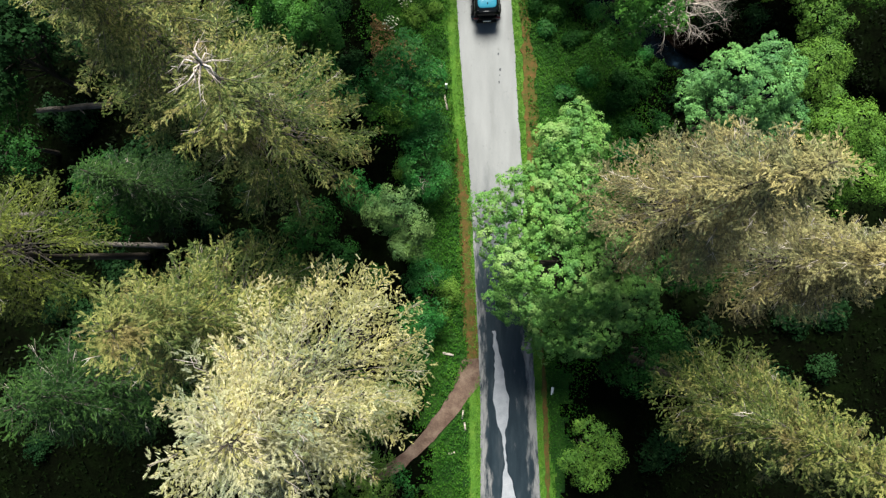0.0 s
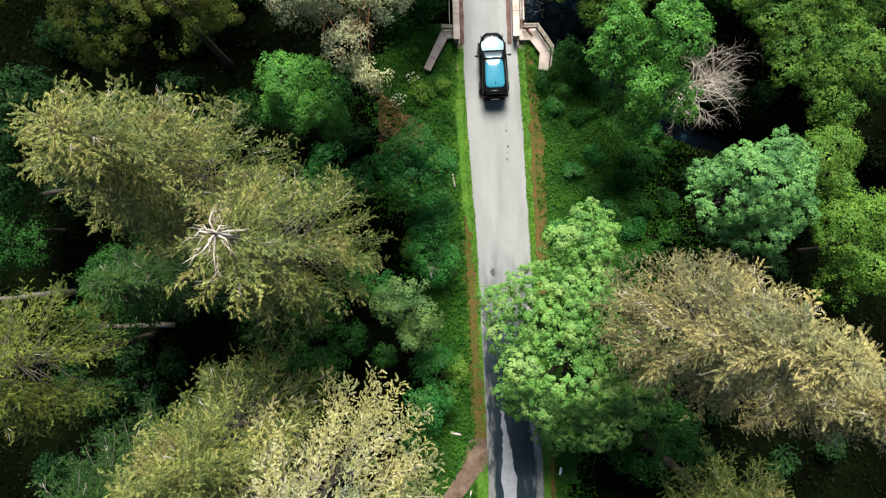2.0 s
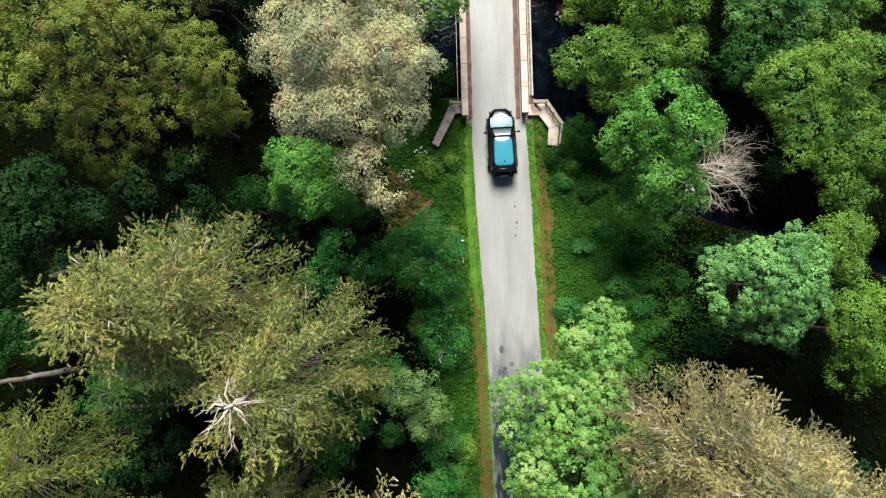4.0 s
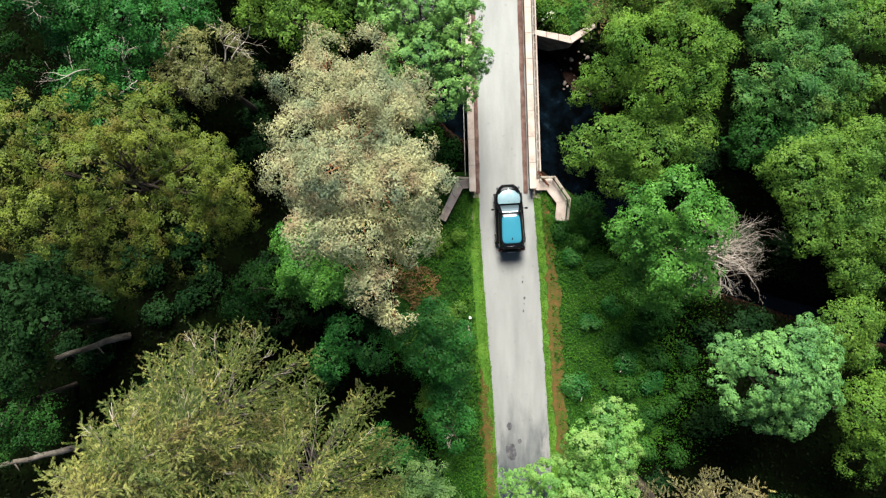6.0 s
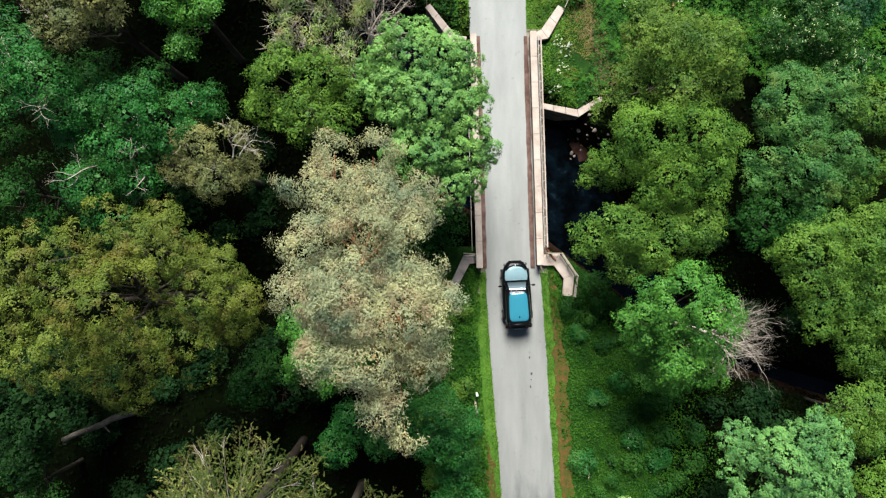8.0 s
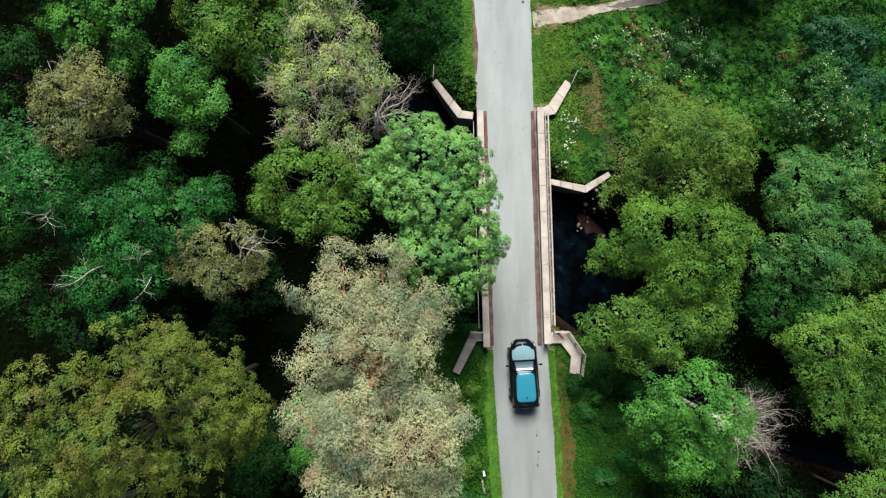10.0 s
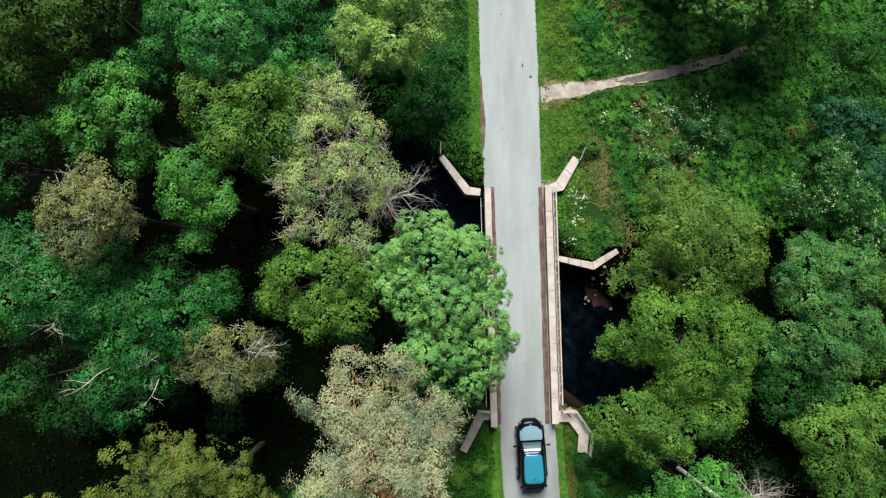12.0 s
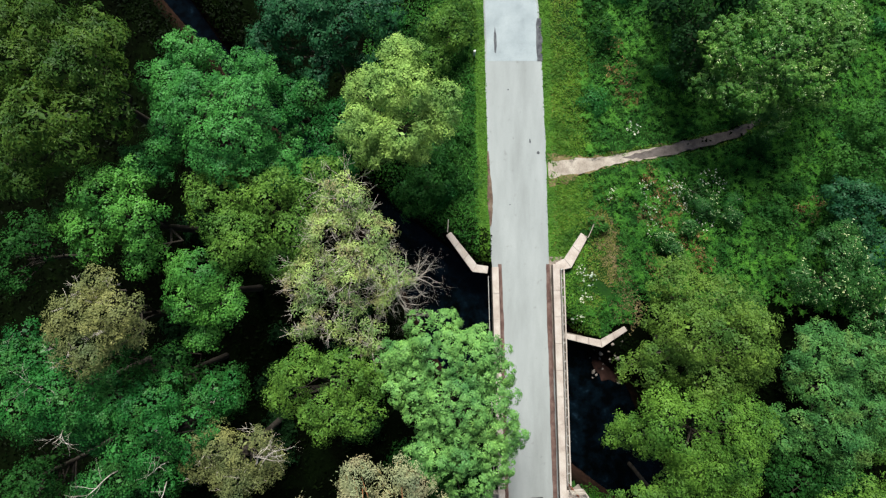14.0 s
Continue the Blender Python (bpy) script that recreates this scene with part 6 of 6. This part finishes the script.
def bramble_field(area, count, styles, label, seed, clear, size=(0.5, 1.0)):
    """Low leafy mounds set apart from one another over an area."""
    rnd = random.Random(seed)
    x0, x1, y0, y1 = area
    done = []
    for _ in range(count * 12):
        x, y, r = rnd.uniform(x0, x1), rnd.uniform(y0, y1), rnd.uniform(*size)
        px, py = np.array(x), np.array(y)
        if len(done) >= count or road_gap(px, py) < clear + r or path_gap(px, py) < r + 0.2 or from_stream(px, py) < r + 0.3:
            continue
        if any(math.hypot(x - a, y - b) < 0.9 * (r + q) for a, b, q in done):
            continue
        done.append((x, y, r))
        z = float(height(px, py))
        broadleaf("bramble_shrub", rnd.choice(styles), label,
                  [(x, y, z + r * 0.25, r), (x + r * rnd.uniform(-0.8, 0.8), y + r * rnd.uniform(-0.8, 0.8), z + r * 0.15, r * 0.75)])


bramble_field((6, 30, 39, 60), 42, ["meadowleaf", "meadowleaf", "darkleaf", "leafgreen"], "low leafy mound of brambles in the meadow", 3, 2.2)
bramble_field((6, 15, 3, 20), 34, ["meadowleaf", "meadowleaf", "leafgreen", "darkleaf"], "low green bramble mound beside the lane", 4, 1.2, (0.35, 0.75))
bramble_field((-6.5, 1, -14, 19), 18, ["meadowleaf", "leafy", "darkleaf"], "low green bramble mound at the wood's edge", 6, 1.0, (0.4, 0.85))
bramble_field((-8, 0, 41, 60), 26, ["meadowleaf", "darkleaf", "leafgreen"], "low green bush beside the road", 8, 0.9, (0.5, 0.9))


# mounds over the bare floor; their leaf colour is darkened as shade
bramble_field((-28, -6, -14, 40), 58, ["ivy"], "bushy undergrowth on the wood floor, shade in its near-black colour", 12, 6.0, (0.7, 1.5))
bramble_field((12, 28, -15, 30), 26, ["ivy"], "bushy undergrowth between the trees, shade in its near-black colour", 13, 6.0, (0.7, 1.4))
for fx, fy, fr in ((14.2, 41.4, 0.8), (13.7, 42.4, 0.6), (11.5, 39.0, 0.7), (12.1, 38.1, 0.6), (13.1, 39.9, 0.5), (16.0, 40.6, 0.6)):
    fz = float(height(np.array(fx), np.array(fy)))
    broadleaf("flowering_shrub", "flower", "low meadow shrub with creamy flower heads",
              [(fx, fy, fz + 0.7, fr), (fx + 0.5 * fr, fy - 0.4 * fr, fz + 0.5, 0.7 * fr)])


# ---- undergrowth, meadow and verges ----

WINGS = [[(-0.45, 37.0), (-1.35, 37.12), (-3.15, 39.5)], [(4.25, 37.2), (5.0, 37.45), (6.2, 39.4)], [(4.75, 32.5), (7.3, 31.95), (9.0, 33.0)], [(4.75, 21.75), (5.7, 21.8), (6.55, 20.6), (6.42, 19.3)], [(0.25, 21.85), (-0.45, 21.8), (-1.65, 19.35)]]


def wing_gap(x, y):
    """Distance from the nearest wing wall's line."""
    best = np.full(np.shape(x), 1e9)
    for line in WINGS:
        for a, b in zip(line[:-1], line[1:]):
            a, ab = np.array(a), np.array(b) - np.array(a)
            t = np.clip(((x - a[0]) * ab[0] + (y - a[1]) * ab[1]) / (ab @ ab), 0, 1)
            best = np.minimum(best, np.hypot(x - a[0] - t * ab[0], y - a[1] - t * ab[1]))
    return best


def scatter(name, label, mat, area, per_m2, size, rng, accept, tall=0.3, flat=0.5, category="undergrowth", k=1.0):
    """Countless small leaves over an area, on low hummocks."""
    x0, x1, y0, y1 = area
    n = int((x1 - x0) * (y1 - y0) * per_m2)
    x, y = rng.uniform(x0, x1, n), rng.uniform(y0, y1, n)
    keep = accept(x, y) & (from_stream(x, y) > 0.3) & (wing_gap(x, y) > 0.42)
    x, y = x[keep], y[keep]
    n = len(x)
    hum = np.clip(0.5 + 0.75 * waves(x, y, 1.9 * k, 1.0) * waves(x, y, 3.7 * k, 5.0) + 0.35 * waves(x, y, 6.1 * k, 2.0), 0, 1.6)
    z = height(x, y) + tall * hum * rng.uniform(0.45, 1.0, n) + 0.03
    c = np.stack([x, y, z], -1)
    nn = unit(rng.normal(size=(n, 3)) * (1 - flat) + (0, 0, 0.8))
    dd = rng.normal(size=(n, 3)) * (1, 1, 0.3)
    s = rng.uniform(0.6, 1.4, n)
    ob = part(name, quads_mesh(name, needles(c, dd, nn, size[0] * s, size[1] * s)), mat)
    return tagged(ob, label, category, kind="stuff")


rg = np.random.default_rng(77)
off_wings = lambda x, y: ~((y > 19.1) & (y < 22.5) & (x > -2.2) & (x < 7.2) & (np.abs(x - 2.9) > 2.2) & (road_gap(x, y) < 4.2) & (y > 21.3)) & ~((y > 36.7) & (y < 37.6) & (x > -1.7) & (x < 5.4))
scatter("verge_grass", "short bright green grass along the lane", GRASS, (-4, 9, -20, 60), 330, (0.17, 0.035), rg,
        lambda x, y: (road_gap(x, y) > 0.0) & (road_gap(x, y) < 0.9 + 0.35 * waves(x, y, 1.1)) & (path_gap(x, y) > 0) & off_wings(x, y) & ((y < 21.2) | (y > 37.6)) & (rg.random(len(x)) < np.where((np.abs(road_gap(x, y) - 0.6) < 0.28) & (waves(x * 0, y, 0.8) > -0.5) & (y < 20), 0.3, 1)), 0.1, 0.3, "grass")
scatter("verge_grass", "lush grass on the bank beside the bridge", GRASS, (3, 9, 32, 53), 240, (0.18, 0.05), rg,
        lambda x, y: (road_gap(x, y) > 0.6) & (y > 32.2) & (road_gap(x, y) < 3.6 + waves(x, y, 1.0)) & (path_gap(x, y) > 0.05) & off_wings(x, y) & (rg.random(len(x)) < np.where(np.hypot((x - 7.2) / 0.8, (y - 38) / 3.0) < 1, 0.3, 1)), 0.14, 0.3, "grass")
scatter("meadow_plants", "low bright green meadow plants beside the lane", MEADOW, (5, 26, -20, 22), 170, (0.12, 0.07), rg,
        lambda x, y: (road_gap(x, y) > 0.75) & (x > 4) & (rg.random(len(x)) < np.clip((np.interp(y, [0, 5], [10.5, 18]) - x + 2 * waves(x, y, 0.6)) / 5, 0.0, 1)), 0.3, 0.5, "meadow")
scatter("meadow_plants", "tall ferns and green meadow plants north of the stream", FERN, (3, 32, 32, 62), 120, (0.17, 0.07), rg,
        lambda x, y: (road_gap(x, y) > 1.3) & (path_gap(x, y) > 0.1 + 0.1 * waves(x, y, 5.0)) & (rg.random(len(x)) < np.where(road_gap(x, y) < 3.2, 0.12, 1)) & (np.hypot((x - 7.3) / 1.1, (y - 38) / 3.2) > 1) & (y > np.where(x < 8.0, 32.2, np.where(x < 9.6, 33.2, 34.4 + 1.3 * waves(x, y, 1.0)))), 0.9, 0.55, "meadow")
scatter("meadow_plants", "light green flowering plants along the verge", LIGHT_PLANTS, (2, 10, 38, 60), 210, (0.1, 0.055), rg,
        lambda x, y: (road_gap(x, y) > 0.7) & (road_gap(x, y) < 3.4 + 1.2 * waves(x, y, 1.1)) & (x > 3) & (path_gap(x, y) > 0.15) & (np.hypot((x - 7.3) / 1.2, (y - 38.6) / 3.6) > 1), 0.35, 0.5, "meadow")
scatter("path_edge_grass", "thin grass growing over the path's edges", LIGHT_PLANTS, (3, 20, 42, 49), 420, (0.12, 0.04), rg,
        lambda x, y: (np.abs(path_gap(x, y)) < 0.2 + 0.14 * waves(x, y, 4.0)) & (road_gap(x, y) > 0.1), 0.14, 0.4, "grass")
track_off = lambda x, y: np.abs(x - np.interp(y, [p[1] for p in TRACK[::-1]], [p[0] for p in TRACK[::-1]])) + np.maximum(0, np.abs(y - 37.2) - 3.6)
scatter("trodden_soil", "crumbled brown soil and dead grass beside the wing wall", SOIL, (5, 12, 32, 42), 300, (0.12, 0.07), rg,
        lambda x, y: rg.random(len(x)) < 0.85 - 0.75 * track_off(x, y) + 0.25 * waves(x, y, 2.6), 0.06, 0.9, "soil")
scatter("trodden_soil", "crumbled brown soil along the meadow path", SOIL, (3.7, 13, 42, 48), 260, (0.1, 0.06), rg,
        lambda x, y: rg.random(len(x)) < np.where(path_gap(x, y) < 0, 0.12, 0.8 - np.interp(x, [4, 6, 13], [1.1, 2.2, 4.0]) * path_gap(x, y) + 0.25 * waves(x, y, 2.6)), 0.05, 0.9, "soil")
scatter("dry_grass", "trodden yellowish grass on the meadow", DRY_GRASS, (4, 11, 33, 60), 150, (0.13, 0.045), rg,
        lambda x, y: (path_gap(x, y) > 0) & ((np.hypot((x - 7.3) / 1.5, (y - 38.6) / 4.0) + 0.5 * waves(x, y, 2.0) < 0.95) | ((road_gap(x, y) > 0.2) & (road_gap(x, y) < 2.4 + waves(x, y, 1.2)) & (y > 38) & (waves(x, y, 2.2) > -0.35) & (rg.random(len(x)) < 0.5))), 0.1, 0.5, "grass")
scatter("roadside_plants", "mixed green roadside plants and brambles", MEADOW, (-8, 2.5, -20, 26), 140, (0.14, 0.08), rg,
        lambda x, y: (road_gap(x, y) > 0.75) & (path_gap(x, y) > 0.1) & ((y < 19) | (x < -1.6)) & (rg.random(len(x)) < np.clip((np.interp(y, [8, 11, 20, 22], [5.2, 7.6, 7.6, 5.2]) - road_gap(x, y) + waves(x, y, 0.9)) / 3, 0, 1)), 0.55, 0.5)
scatter("roadside_plants", "tall grass and weeds behind the wing walls", MEADOW, (-3, 9, 17.5, 22), 190, (0.14, 0.06), rg,
        lambda x, y: (road_gap(x, y) > 0.5) & (road_gap(x, y) < 4.5) & (y < 21.4), 0.35, 0.5)
scatter("roadside_plants", "dense green bank plants beside the road", FERN, (-9, 0, 37, 62), 130, (0.15, 0.075), rg,
        lambda x, y: (road_gap(x, y) > 0.75) & off_wings(x, y), 0.55, 0.5)
# bank and floor plants: their shade is in the leaf colour
scatter("bank_plants", "plants hanging over the stream banks, shade in their near-black colour", SHADE, (-30, 30, 5, 62), 75, (0.2, 0.1), rg,
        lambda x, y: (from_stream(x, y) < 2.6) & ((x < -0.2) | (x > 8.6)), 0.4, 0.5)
scatter("forest_undergrowth", "ferns and brambles on the wood floor, shade in their near-black colour", SHADE, (-36, 34, -22, 62), 9, (0.26, 0.13), rg,
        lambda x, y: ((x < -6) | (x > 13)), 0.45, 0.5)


def fern_patch(name, label, area, count, rng, accept):
    """Arching fern fronds in rosettes, each frond two rows of leaflets."""
    x0, x1, y0, y1 = area
    x, y = rng.uniform(x0, x1, count), rng.uniform(y0, y1, count)
    keep = accept(x, y) & (from_stream(x, y) > 0.6)
    C, D, N, L = [], [], [], []
    for px, py in zip(x[keep], y[keep]):
        size = rng.uniform(0.25, 0.55)
        o = np.array((px, py, float(height(np.array(px), np.array(py))) + rng.uniform(0.25, 0.6)))
        for az in np.arange(rng.uniform(0, 1), 6.28, 6.28 / 6):
            az += rng.normal(0, 0.35)
            out, side = np.array((math.cos(az), math.sin(az), 0)), np.array((-math.sin(az), math.cos(az), 0))
            s = np.repeat(np.linspace(0.15, 1, 5), 2)
            sg = np.tile((1.0, -1.0), 5)
            w = 0.34 * size * (1.1 - s)
            C.append(o + out * (s * size * 0.75)[:, None] + side * (sg * w * 0.5)[:, None] + np.stack([0 * s, 0 * s, 0.25 * size * np.sin(s * 2.4) - 0.1], -1))
            D.append(unit(side * sg[:, None] + out * 0.5)), N.append(unit(rng.normal(0, 0.3, (10, 3)) + (0, 0, 1))), L.append(np.maximum(0.06, w * 1.1))
    C, D, N, L = (np.concatenate(v) for v in (C, D, N, L))
    return tagged(part(name, quads_mesh(name, needles(C, D, N, L, np.clip(L * 0.5, 0.05, 0.13))), FROND), label, "ferns", kind="stuff")


fern_patch("ferns", "lush green ferns in the meadow north of the stream", (5, 31, 34, 61), 3600, rg,
           lambda x, y: (road_gap(x, y) > 2.6) & (path_gap(x, y) > 0.5) & (waves(x, y, 0.7, 4.0) > -0.45) & (np.hypot((x - 7.3) / 1.6, (y - 38) / 3.8) > 1))
spots = [(11.6, 42.0, 0.8), (12.2, 40.4, 0.7), (12.9, 39.2, 1.0), (11.6, 37.4, 0.8), (10.6, 40.6, 0.7), (9.0, 50.6, 0.7), (10.4, 43.3, 0.5), (8.3, 52.5, 0.5), (9.3, 48.8, 0.6), (21.8, 41.4, 0.6), (13.4, 38.6, 0.8), (14.3, 37.4, 0.6), (-4.2, 15.3, 1.0), (-3.0, 14.0, 0.8), (-4.9, 16.6, 0.8), (-2.8, 15.4, 0.5)]
near = lambda x, y: (rg.random(len(x)) < 0.6) & (np.min([np.hypot(x - a, y - b) / (1.35 * r) for a, b, r in spots], axis=0) + 0.6 * waves(x, y, 3.0) < 1)
scatter("dry_bracken", "patches of withered reddish bracken", RUST, (-5, 24, 12, 54), 240, (0.2, 0.07), rg, near, 0.75, 0.4)
heads = [(5.9, 37.0, 0.4), (10.7, 41.5, 0.8), (11.0, 39.8, 0.7), (10.3, 42.6, 0.6), (6.2, 35.2, 0.5), (5.8, 33.6, 0.4), (8.2, 42.2, 0.5), (9.6, 46.8, 0.5), (15, 43, 1.0), (13.2, 41.8, 0.9), (12.4, 43.0, 0.8), (14.2, 40.4, 0.8), (11.8, 38.9, 0.8), (-2.6, 18.8, 0.5), (-3.6, 17.2, 0.6), (6.5, 36.4, 0.5)]
bloom = lambda x, y: (np.min([np.hypot(x - a, y - b) / r for a, b, r in heads], axis=0) < 1) & (rg.random(len(x)) < 0.5)
scatter("white_flowers", "scattered white flower heads among the ferns", PETAL, (-5, 17, 16, 48), 60, (0.12, 0.1), rg, bloom, 0.9, 0.8, "flowers")
